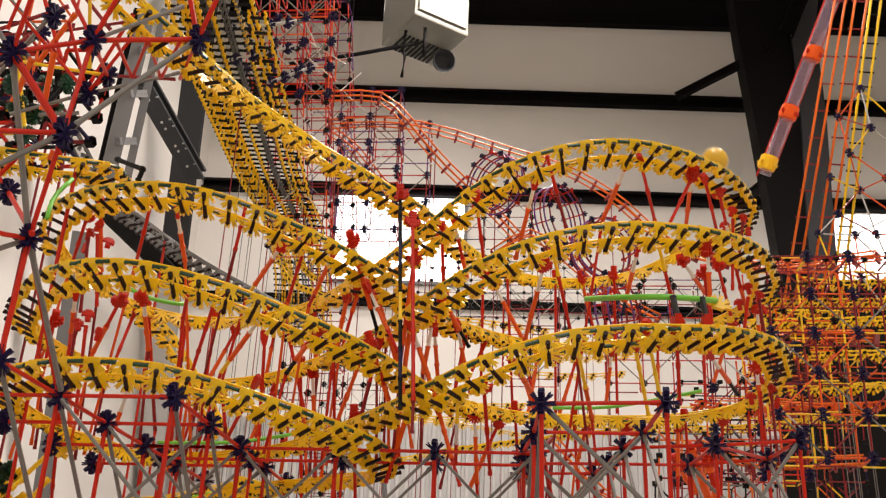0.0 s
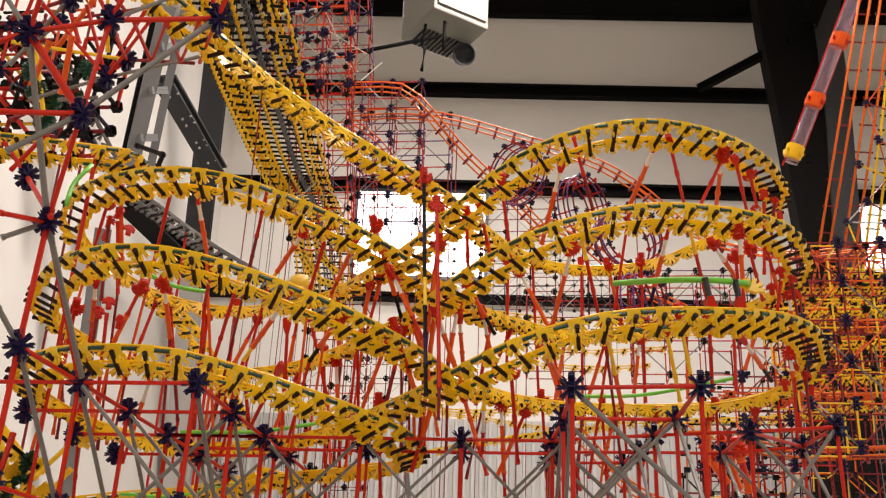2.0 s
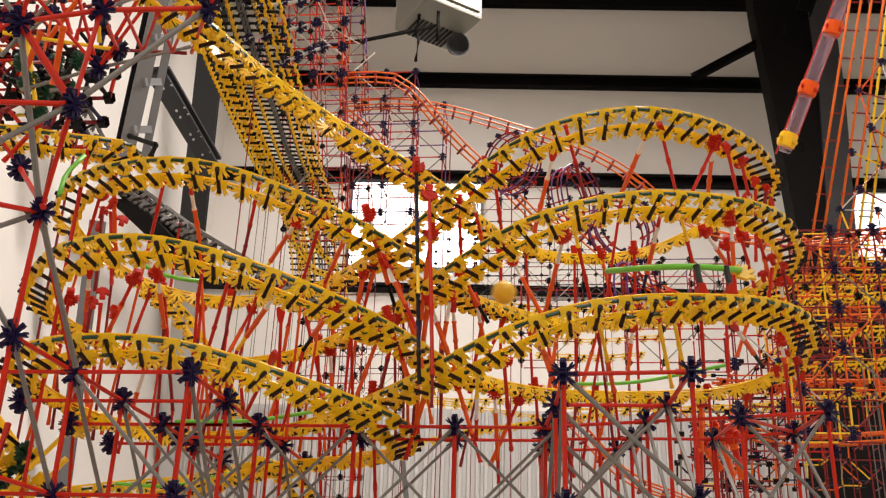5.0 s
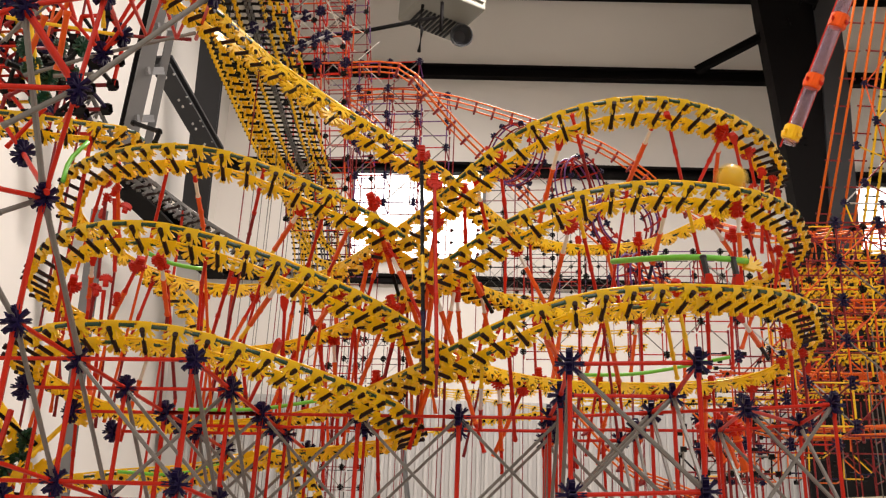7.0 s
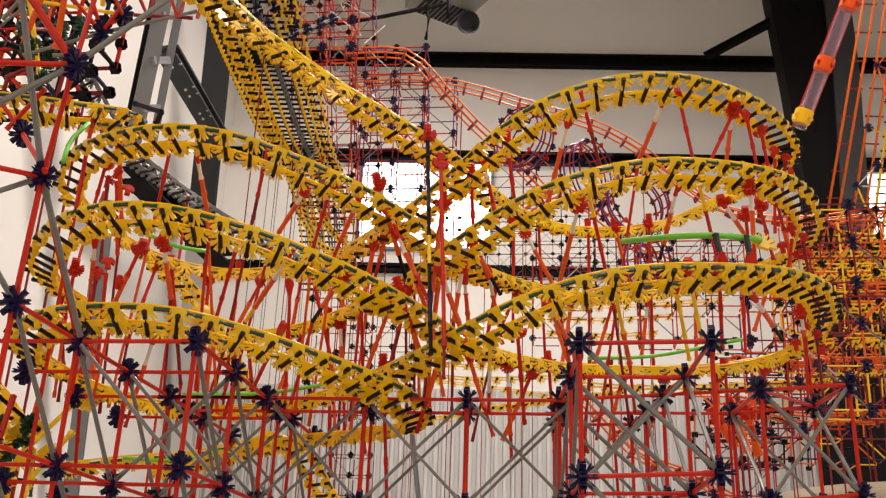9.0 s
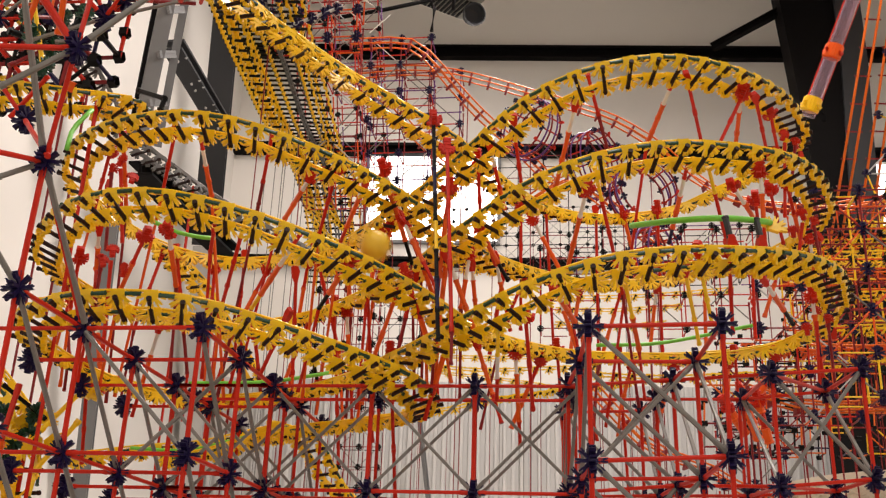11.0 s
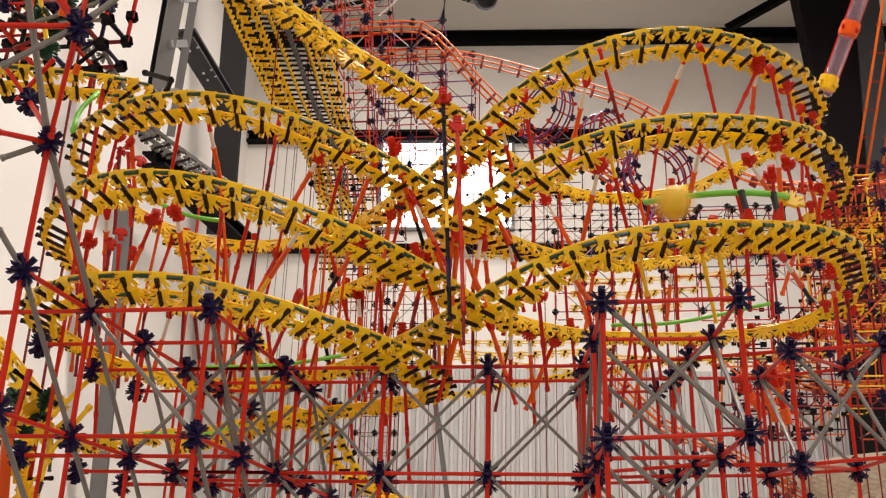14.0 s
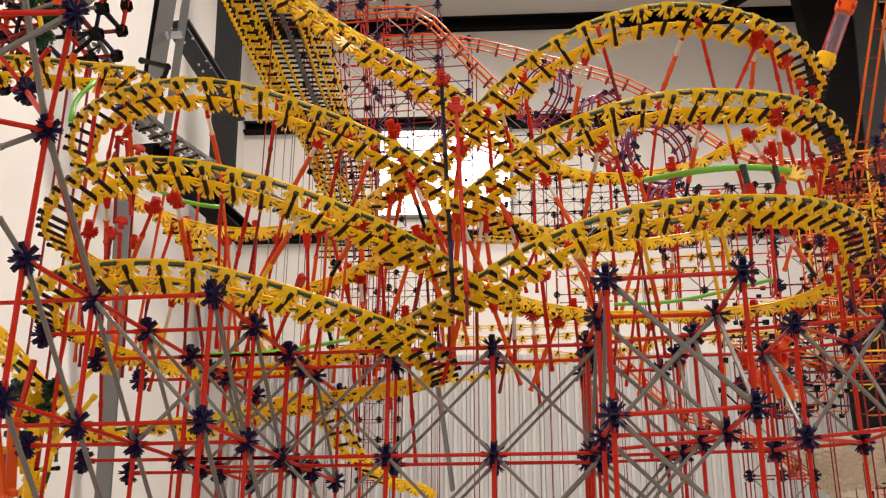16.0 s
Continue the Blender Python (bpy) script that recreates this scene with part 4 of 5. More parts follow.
# yellow runs stacked at the side
far_track([(0.913, 3.029, 2.695), (1.06, 3.049, 2.689), (1.216, 3.061, 2.706), (1.548, 3.082, 2.753)], LEVEL, FAN_FAR, YELLOW, 0.06)
far_track([(0.862, 2.755, 2.553), (1.014, 2.775, 2.549), (1.174, 2.789, 2.562), (1.423, 2.804, 2.599)], LEVEL, FAN_FAR, YELLOW, 0.06)
far_track([(1.155, 3.203, 2.872), (1.3, 3.222, 2.867), (1.631, 3.25, 2.895)], LEVEL, FAN_FAR, YELLOW, 0.06)
far_track([(0.601, 2.412, 2.188), (0.78, 2.441, 2.179), (1.004, 2.466, 2.2), (1.153, 2.481, 2.219)], LEVEL, FAN_ORANGE, ORANGE, 0.05)


def tower(corner, wide, deep, cells, unit, label, codes="r", mesh=None, r=0.0026, lean=(0, 0), rise=None, braces="ggs"):
    """An upright rod tower: posts, rungs at every level, one brace a face."""
    mesh = mesh or NODE_DARK
    lat = Lattice(corner, label, mesh, "rod_tower", "rod towers behind")
    rise, webs_of = rise or unit, {}
    c = Vector(corner)

    def at(i, j, k):
        return c + Vector((i * unit + lean[0] * k * rise, j * unit + lean[1] * k * rise, k * rise))

    for k in range(cells + 1):
        for i in range(wide + 1):
            for j in range(deep + 1):
                code = random.choice(codes)
                if k < cells:
                    lat.rod(at(i, j, k), at(i, j, k + 1), code, r, ends=(j == 0))
                if i < wide:
                    lat.rod(at(i, j, k), at(i + 1, j, k), random.choice(codes), r * 0.9, ends=(j == 0))
                    if k < cells and j == 0:
                        a, b = (at(i, j, k), at(i + 1, j, k + 1)) if (i + k) % 2 else (at(i + 1, j, k), at(i, j, k + 1))
                        code = random.choice(braces)
                        if c.y > 2.5:
                            webs_of.setdefault(code, []).append(along(a, b) @ Matrix.Diagonal((1, 1, (b - a).length, 1)))
                        else:
                            lat.rod(a, b, code, r * 0.85, ends=False)
                if j < deep:
                    lat.rod(at(i, j, k), at(i, j + 1, k), random.choice(codes), r * 0.9, ends=False)
    for code, marks in webs_of.items():
        joined("brace_web", rod_mesh(r * 0.85, 1.0, CODES[code]), marks, lat.ob, "thin diagonal brace rods of one colour")
    # legs to the floor
    for i, j in ((0, 0), (wide, deep)):
        p = at(i, j, 0)
        if p.z > 0.05:
            lat.rod(p, (p.x, p.y, 0.004), "d", r * 0.7, ends=False)
    return lat


# red lift tower behind the drop, and its upper stage
tower((-0.767, 3.36, 2.864), 2, 1, 14, 0.095, "tall dark red toy rod lift tower", "ddrv", NODE_DARK, 0.0028, lean=(-0.075, -0.12))
tower((-0.825, 2.911, 2.886), 2, 1, 11, 0.11, "tall red and orange toy rod lift tower", "rdro", NODE_DARK, 0.003, lean=(-0.06, -0.16))
stage = tower((-0.714, 2.123, 3.029), 3, 1, 6, 0.085, "upper stage of the red toy rod lift", "rrdo", NODE_FAR, 0.003, lean=(0.0, -0.1))
for a, b in (((-0.647, 1.793, 2.922), (-0.478, 1.834, 2.993)), ((-0.646, 1.72, 2.965), (-0.463, 1.768, 3.023)), ((-0.565, 1.866, 2.898), (-0.452, 1.942, 3.004))):
    stage.rod(a, b, "s", 0.006, ends=False)
    for f in (0.1, 0.35, 0.6, 0.85):
        stage.node(Vector(a).lerp(Vector(b), f))
for a, b in (((-0.522, 2.076, 3.182), (-0.424, 2.198, 3.177)), ((-0.522, 2.096, 3.136), (-0.45, 2.218, 3.125)), ((-0.43, 2.144, 3.047), (-0.38, 2.21, 3.159)), ((-0.507, 1.971, 3.175), (-0.48, 2.103, 3.13))):
    stage.rod(a, b, "w", 0.0018, ends=False)
# upper bay of the near tower, seen through its front
tower((-1.0, 1.2, 2.48), 2, 1, 3, 0.10, "dense red and orange toy rod bay of the tower", "rrdok", NODE_FAR, 0.0036, lean=(0.03, -0.05))
# coaster support behind the crossing
tower((-0.634, 3.144, 3.056), 3, 1, 4, 0.118, "purple and red toy rod coaster stand", "dvdr", NODE_FAR, 0.0032)
tower((-0.62, 3.017, 3.255), 2, 1, 3, 0.118, "purple and red toy rod coaster stand", "dvdr", NODE_FAR, 0.0032)
# dark stands before the bright window
tower((-0.45, 4.386, 3.13), 13, 0, 5, 0.068, "thin dark toy rod stand before the window", "kkd", NODE_TINY, 0.0019)
tower((-0.193, 3.736, 2.945), 3, 1, 5, 0.11, "dark toy rod stand behind the loops", "kdk", NODE_DARK, 0.0026)
tower((0.163, 3.24, 2.684), 7, 1, 2, 0.10, "dark toy rod stand below the loops", "kkdv", NODE_DARK, 0.0026)
tower((0.032, 3.095, 2.446), 2, 1, 3, 0.10, "dark red toy rod stand", "ddr", NODE_DARK, 0.0026)
tower((0.381, 2.754, 2.34), 3, 1, 3, 0.11, "red toy rod stand", "rrd", NODE_DARK, 0.0028)
# stands low at the back
tower((-0.736, 3.422, 1.858), 2, 1, 6, 0.075, "thin red toy rod stand low at the back", "ddk", NODE_DARK, 0.0022)
tower((-0.693, 3.455, 2.356), 3, 1, 4, 0.08, "thin grey and red toy rod stand", "kdg", NODE_DARK, 0.0022)
tower((-0.654, 2.664, 2.18), 2, 1, 4, 0.09, "thin red toy rod stand", "drd", NODE_DARK, 0.0024)
tower((0.546, 2.597, 1.68), 2, 1, 5, 0.085, "red toy rod stand low at the side", "rdd", NODE_FAR, 0.0028)


def coaster(points, label, step=0.075):
    fr = frames_of(points, step, 0)
    base = thing("coaster_track", fr[0][0], label, "coaster track", "orange coaster runs")
    for sgn in (-1, 1):
        for dz in (0.0, -0.022):
            sweep("rail", [p + s * sgn * 0.018 + u * dz for p, t, s, u in fr], 0.0032, RAIL_ORANGE, base, 6)
    for n in (len(fr) // 2,):
        rod(fr[n][0], (fr[n][0].x, fr[n][0].y, 0.004), DARK_RED, base, 0.002, "post")
    for p, t, s, u in fr:
        bm = bmesh.new()
        m = Matrix((t, s, u)).transposed().to_4x4()
        m.translation = p - u * 0.02
        add_box(bm, m, 0.009, 0.040, 0.036, 0.003)
        ob = part("tie", bm, DARK_RED, base)
        ob.matrix_basis = base.matrix_basis.inverted()


coaster([(-0.655, 2.821, 3.474), (-0.5, 2.839, 3.486), (-0.418, 2.854, 3.477), (-0.353, 2.882, 3.428), (-0.266, 2.931, 3.333), (-0.165, 2.983, 3.235), (-0.033, 3.043, 3.126), (0.088, 3.104, 3.013)], "orange toy coaster track that drops from its stand")
coaster([(-0.669, 3.033, 3.478), (-0.495, 3.051, 3.497), (-0.342, 3.074, 3.495), (-0.19, 3.105, 3.471), (0.005, 3.151, 3.426), (0.2, 3.197, 3.38), (0.329, 3.231, 3.339), (0.48, 3.284, 3.259), (0.63, 3.348, 3.146), (0.764, 3.303, 3.032), (0.911, 3.149, 2.926), (1.037, 2.981, 2.847), (1.286, 2.813, 2.816)], "long orange toy coaster track sloping across the hall")
coaster([(-0.691, 3.126, 3.51), (-0.581, 3.169, 3.439), (-0.472, 3.231, 3.316), (-0.34, 3.293, 3.203), (-0.185, 3.342, 3.134)], "orange toy coaster track inside its stand")
coaster([(0.205, 2.792, 2.173), (0.374, 2.876, 2.015), (0.544, 2.924, 1.956), (0.68, 2.97, 1.887), (0.868, 3.017, 1.835), (1.194, 3.076, 1.804)], "orange toy coaster track low at the side")
coaster([(-0.003, 2.837, 2.827), (0.131, 2.828, 2.902), (0.262, 2.873, 2.835), (0.41, 2.937, 2.723), (0.579, 2.99, 2.648)], "orange toy coaster track beside the loops")


def loop(centre, radius, turn, label, strands=5, hoop=None, hubs=True):
    """A vertical coaster loop: thin bent rods side by side, tied by purple connectors."""
    base = thing("coaster_loop", centre, label, "coaster loop", "violet loops")
    rod((centre[0], centre[1], centre[2] - radius), (centre[0], centre[1], 0.004), DARK_RED, base, 0.002, "post")
    m = Matrix.Translation(centre) @ turn
    for k in range(strands):
        x = (k - (strands - 1) / 2) * 0.02
        pts = [m @ Vector(((radius + 0.006 * (k % 2)) * math.cos(a), x, (radius + 0.006 * (k % 2)) * math.sin(a))) for a in (math.tau * i / 40 for i in range(41))]
        sweep("hoop", pts, 0.0032, hoop or (VIOLET if k % 2 else DARK_RED), base, 5)
    for i in range(14 if hubs else 0):
        a = math.tau * i / 14
        for x in (-0.045, 0.045):
            p = m @ Vector((radius * 1.02 * math.cos(a), x, radius * 1.02 * math.sin(a)))
            place_mesh("connector", NODE_FAR if i % 3 else NODE_RED, Matrix.Translation(p) @ turn @ pose(0, 0, 0, 90, -math.degrees(a), 0) @ Matrix.Diagonal((0.7, 0.7, 0.7, 1)), base)
        rod(m @ Vector((radius * math.cos(a), -0.045, radius * math.sin(a))), m @ Vector((radius * math.cos(a), 0.045, radius * math.sin(a))), RED, base, 0.003, "tie")


loop((0.365, 2.603, 2.733), 0.098, pose(0, 0, 0, 0, 0, 25), "violet and red toy coaster loop")
loop((0.011, 2.754, 3.051), 0.10, pose(0, 0, 0, 0, 0, -40), "violet and red toy coaster loop")
loop((0.232, 2.918, 2.99), 0.115, pose(0, 0, 0, 0, 0, 55), "violet toy coaster loop")
loop((0.385, 2.486, 2.479), 0.085, pose(0, 0, 0, 0, 0, 60), "violet toy coaster loop")

prop((0.485, 1.845, 1.931), (0.526, 1.934, 1.855), "ooo", 0.009, foot=True)
prop((0.519, 1.857, 1.913), (0.54, 1.888, 1.838), "oro", 0.009, foot=True)
prop((0.474, 1.955, 1.922), (0.51, 1.979, 1.872), "oo", 0.009, foot=True)
prop((0.55, 1.948, 1.97), (0.517, 1.96, 1.923), "or", 0.009, foot=True)
coaster([(0.84, 2.95, 2.568), (0.969, 2.773, 2.517), (1.171, 2.606, 2.465)], "orange toy coaster track low at the side")
coaster([(0.781, 2.626, 2.264), (0.913, 2.551, 2.225), (1.093, 2.475, 2.21)], "orange toy coaster track low at the side")
coaster([(0.599, 2.449, 2.09), (0.777, 2.489, 2.053), (1.025, 2.418, 2.052)], "orange toy coaster track low at the side")
tower((0.712, 2.335, 2.151), 3, 1, 3, 0.085, "dense red toy rod stand at the side", "ydoyo", NODE_DARK, 0.0032, braces="ddo")
tower((0.924, 2.677, 2.469), 2, 1, 3, 0.09, "dense red and orange toy rod stand at the side", "ydoyk", NODE_DARK, 0.0032, braces="ddo")

# ---- right: ladder lifts, clear tube, stands ----
def ladder(p0, p1, wide, label, mat, rung, step=0.11):
    p0, p1 = Vector(p0), Vector(p1)
    base = thing("lift_ladder", p1, label, "lift track", "ladder lifts")
    side = Vector((1, 0.15, 0)).normalized() * wide / 2
    for sgn in (-1, 1):
        sweep("rail", [p0 + side * sgn, p0.lerp(p1, 0.5) + side * sgn, p1 + side * sgn], 0.006, mat, base, 6)
    n = int((p1 - p0).length / step)
    for i in range(n + 1):
        p = p0.lerp(p1, i / n)
        rod(p - side * 1.5, p + side * 1.5, rung, base, 0.004, "rung")


ladder((1.421, 3.081, 4.184), (1.232, 3.824, 2.929), 0.045, "tall orange toy ladder lift with dark rungs", RAIL_ORANGE, DARK_RED)
ladder((1.506, 3.09, 4.187), (1.346, 3.835, 2.933), 0.05, "tall orange toy ladder lift with dark rungs", RAIL_ORANGE, DARK_RED)
ladder((1.488, 2.944, 4.013), (1.376, 3.648, 2.866), 0.04, "tall yellow toy ladder lift with black rungs", YELLOW, BLACK, 0.055)

webs = Lattice((1.316, 3.13, 3.036), "red toy rod side stand with purple connectors", NODE_FAR, "rod_tower", "rod towers behind")
WEB = [Vector(p) for p in ((1.423, 2.915, 3.81), (1.346, 2.954, 3.701), (1.387, 3.011, 3.581), (1.303, 3.046, 3.478), (1.392, 2.983, 3.394), (1.312, 3.012, 3.305), (1.241, 3.042, 3.219), (1.351, 3.072, 3.178), (1.238, 3.005, 3.05), (1.3, 3.041, 2.982), (1.169, 3.027, 2.981), (1.191, 2.99, 2.821), (1.289, 3.007, 2.806), (1.121, 2.936, 2.675), (1.235, 2.958, 2.653))]
WEB += [p + Vector((0.22, 0.05, 0.02)) for p in WEB]
for n, a in enumerate(WEB):
    for b in WEB[n + 1:]:
        d = (a - b).length
        if d < 0.19 and random.random() < 0.85:
            webs.rod(a, b, random.choice("odoys"), 0.0034)

coaster([(0.687, 2.975, 1.88), (0.744, 2.999, 1.838), (0.828, 3.027, 1.796), (0.933, 3.003, 1.759), (1.101, 2.987, 1.726)], "orange toy coaster track that sags low at the side")
# thicket of thin far rods behind the side stands
def thicket(corner, nx, ny, nz, unit, label, mats, fill=0.6, r=0.0027):
    base = thing("rod_thicket", corner, label, "rod stand", "rod thickets")
    heaps = [bmesh.new() for m in mats]
    c = Vector(corner)

    def bar(heap, a, b, rr):
        m = along(a, b)
        n = (b - a).length
        ring = [[heap.verts.new(m @ Vector((rr * math.cos(k * 1.2566), rr * math.sin(k * 1.2566), z))) for k in range(5)] for z in (0, n)]
        for k in range(5):
            heap.faces.new((ring[0][k - 1], ring[0][k], ring[1][k], ring[1][k - 1]))

    def at(i, j, k):
        return c + Vector(((i + 0.06 * k) * unit, j * unit * 1.4, k * unit))

    for i in range(nx + 1):
        for j in range(ny + 1):
            bar(heaps[1], Vector((at(i, j, 0).x, at(i, j, 0).y, 0.004)), at(i, j, 0), r * 0.6) if i % 4 == 0 and j == 0 else None
            for k in range(nz + 1):
                p = at(i, j, k)
                for d in ((1, 0, 0), (0, 1, 0), (0, 0, 1), (1, 0, 1), (1, 0, -1)):
                    a, b, e = i + d[0], j + d[1], k + d[2]
                    if a <= nx and b <= ny and 0 <= e <= nz and random.random() < (fill if sum(map(abs, d)) == 1 else fill * 0.25):
                        bar(random.choice(heaps), p, at(a, b, e), r)
                if random.random() < 0.7:
                    bar(heaps[0], p - Vector((0.008, 0, 0)), p + Vector((0.008, 0, 0)), r * 3)
    for heap, mat in zip(heaps, mats):
        ob = part("rod_work", heap, mat, base)
        ob.matrix_basis = base.matrix_basis.inverted()
        tagged(ob, "joined thin toy rods of one colour", kind="stuff")


thicket((0.652, 3.223, 2.061), 9, 2, 6, 0.07, "dense dark red and orange toy rod stand far at the side", (BLACK, DARK_RED, DARK_RED, RAIL_ORANGE, YELLOW, PURPLE), 0.55)
thicket((0.985, 3.551, 2.462), 6, 2, 5, 0.07, "dense orange and yellow toy rod stand far at the side", (BLACK, DARK_RED, RAIL_ORANGE, YELLOW, YELLOW), 0.6)
thicket((-0.958, 1.265, 2.37), 4, 1, 4, 0.055, "dense dark toy rod clump inside the tower", (BLACK, DARK_RED, PURPLE, BLACK, RED), 0.6, 0.0042)
thicket((-0.999, 1.3, 2.461), 2, 1, 4, 0.048, "dense dark toy rod clump at the tower's far corner", (BLACK, DARK_RED, BLACK, RED, YELLOW), 0.6, 0.0038)
thicket((0.482, 2.45, 1.927), 4, 1, 4, 0.062, "muted dark red toy rod stand with dark connectors", (BLACK, DARK_RED, DARK_RED, GREY, RAIL_ORANGE), 0.5, 0.0028)
# dense stand low at the side
tower((0.708, 1.995, 1.959), 3, 1, 5, 0.10, "dense red and orange toy rod stand with purple connectors", "dyod", NODE_FAR, 0.003, braces="dgo", lean=(0.02, 0.02))
tower((0.601, 2.202, 1.958), 2, 1, 3, 0.11, "red toy rod stand with purple connectors", "drdo", NODE_FAR, 0.003)
tower((0.84, 2.701, 2.385), 4, 1, 3, 0.12, "red and orange toy rod stand with dark connectors", "oyrod", NODE_DARK, 0.003, braces="ddo")

tube = thing("clear_tube", (1.201, 3.729, 3.644), "clear plastic ball lift tube with orange collars", "tube")
TUBE_A, TUBE_B = Vector((1.542, 3.416, 4.455)), Vector((1.188, 3.746, 3.602))
def clear_plastic():
    m = bpy.data.materials.new("clear_tinted_plastic")
    m.use_nodes = True
    b = m.node_tree.nodes["Principled BSDF"]
    b.inputs["Base Color"].default_value = (0.85, 0.70, 0.80, 1)
    b.inputs["Roughness"].default_value = 0.12
    b.inputs["Transmission Weight"].default_value = 0.9
    b.inputs["IOR"].default_value = 1.2
    return m


CLEAR = clear_plastic()
ob = sweep("pipe", [TUBE_A.lerp(TUBE_B, i / 10) for i in range(11)], 0.029, CLEAR, tube, 20)
solid = ob.modifiers.new("wall", "SOLIDIFY")
solid.thickness = 0.004
for c, mat in ((Vector((1.407, 3.55, 4.111)), ORANGE), (Vector((1.296, 3.645, 3.862)), ORANGE), (Vector((1.201, 3.727, 3.649)), YELLOW)):
    d = (TUBE_B - TUBE_A).normalized()
    bm = bmesh.new()
    m = along(c - d * 0.035, c + d * 0.035)
    bmesh.ops.create_cone(bm, cap_ends=True, segments=20, radius1=0.041, radius2=0.041, depth=0.066, matrix=m @ pose(0, 0, 0.035))
    bmesh.ops.bevel(bm, geom=list(bm.edges), offset=0.006, segments=2, affect="EDGES")
    collar = part("collar", bm, mat, tube)
    collar.matrix_basis = tube.matrix_basis.inverted()
    for a in range(4):
        q = m @ pose(0.042 * math.cos(a * 1.57), 0.042 * math.sin(a * 1.57), 0.035, 90, 0, 0)
        clip = new("clip", NODE_RED if mat is ORANGE else FAN_YELLOW)
        clip.parent, clip.matrix_basis = collar, q
for off in (Vector((0.036, 0, 0.01)), Vector((-0.034, 0.02, 0))):
    rod(TUBE_A + off, TUBE_B + off, RED, tube, 0.004, "rod")

# white perforated funnel seen from below: thin plastic that lets light through
THIN_WHITE = material("thin_white_plastic", (0.80, 0.76, 0.68), 0.5, vary=0.12, scale=60, bump=0.3, bump_scale=70)
nt = THIN_WHITE.node_tree
mixer, thin = nt.nodes.new("ShaderNodeMixShader"), nt.nodes.new("ShaderNodeBsdfTranslucent")
thin.inputs["Color"].default_value = (0.88, 0.82, 0.72, 1)
mixer.inputs["Fac"].default_value = 0.65
nt.links.new(nt.nodes["Principled BSDF"].outputs["BSDF"], mixer.inputs[1])
nt.links.new(thin.outputs["BSDF"], mixer.inputs[2])
nt.links.new(mixer.outputs["Shader"], nt.nodes["Material Output"].inputs["Surface"])
bowl = thing("catch_funnel", (1.085, 2.698, 1.83), "white perforated plastic catch funnel over a rod stand", "funnel")
bm = bmesh.new()
rings = []
for r, z in ((0.292, -0.095), (0.318, -0.085), (0.34, -0.06), (0.36, -0.02), (0.375, 0.03), (0.36, 0.032), (0.33, -0.05), (0.30, -0.080), (0.292, -0.095)):
    rings.append([bm.verts.new((r * math.cos(math.tau * i / 48), r * math.sin(math.tau * i / 48), z)) for i in range(48)])
for a, b in zip(rings, rings[1:]):
    for i in range(48):
        bm.faces.new((a[i], a[(i + 1) % 48], b[(i + 1) % 48], b[i]))
part("dish", bm, THIN_WHITE, bowl)
for r, z in ((0.305, -0.098), (0.314, -0.089), (0.322, -0.080), (0.330, -0.070), (0.338, -0.060), (0.344, -0.050), (0.349, -0.040), (0.355, -0.029), (0.360, -0.018), (0.366, -0.005), (0.371, 0.012)):
    ridge = []
    for i in range(193):
        a, k = math.tau * i / 192, 0.0035 * math.sin(i * 1.7 + r * 900)
        ridge.append(Vector(((r + k) * math.cos(a), (r + k) * math.sin(a), z - 0.004 + k)) + bowl.matrix_basis.translation)
    sweep("rib", ridge, 0.0042, THIN_WHITE, bowl, 5)
p = bowl.matrix_basis.translation
tower((p.x - 0.2, p.y - 0.1, p.z - 0.75), 4, 1, 6, 0.11, "red toy rod stand under the funnel", "rdk", NODE_DARK, 0.003)

# ---- hall fittings ----
heater = thing("unit_heater", (-0.725, 6.137, 6.065), "beige gas unit heater hung from the roof steel", "heater")
H = pose(0, 0, 0, 0, 0, 38)
bm = bmesh.new()
add_box(bm, H @ pose(0, 0, 0.27), 0.50, 0.52, 0.54, 0.02)
case = part("case", bm, HEATER, heater)
bm = bmesh.new()
add_box(bm, H @ pose(0.0, -0.27, 0.27), 0.44, 0.02, 0.44, 0.006)
part("front_panel", bm, HEATER, heater)
for i in range(10):
    bm = bmesh.new()
    add_box(bm, H @ pose(-0.165 + i * 0.037, 0.12, -0.004), 0.020, 0.24, 0.012, 0.003)
    part("vent_slot", bm, BLACK, case)
for dx in (-0.24, 0.24):
    bm = bmesh.new()
    up = TOP - heater.matrix_basis.translation.z
    add_box(bm, H @ pose(dx, 0.0, (up + 0.54) / 2), 0.012, 0.012, up - 0.54)
    part("hanger", bm, GREYSTEEL, heater)
for nm, pth, r, mat in (("outlet_pipe", ((0.10, 0.2, 0.02), (0.10, 0.19, -0.06), (0.12, 0.16, -0.12)), 0.035, GREYSTEEL), ("gas_pipe", ((-0.02, -0.15, -0.12), (-0.5, -0.2, -0.25), (-1.0, -0.25, -0.36)), 0.016, STEEL), ("drip_pipe", ((-0.12, -0.2, -0.04), (-0.14, -0.2, -0.22), (-0.115, -0.2, -0.26), (-0.13, -0.2, -0.46)), 0.014, STEEL), ("valve", ((0.03, -0.2, -0.02), (0.03, -0.2, -0.28)), 0.014, STEEL), ("pipe_hanger", ((-0.55, -0.2, -0.27), (-0.55, -0.2, 0.3)), 0.006, STEEL)):
    sweep(nm, [Vector(q) + heater.matrix_basis.translation for q in pth], r, mat, heater, 10)
bm = bmesh.new()
spout = along((0.12, 0.16, -0.10), (0.20, 0.0, -0.16))
rings = []
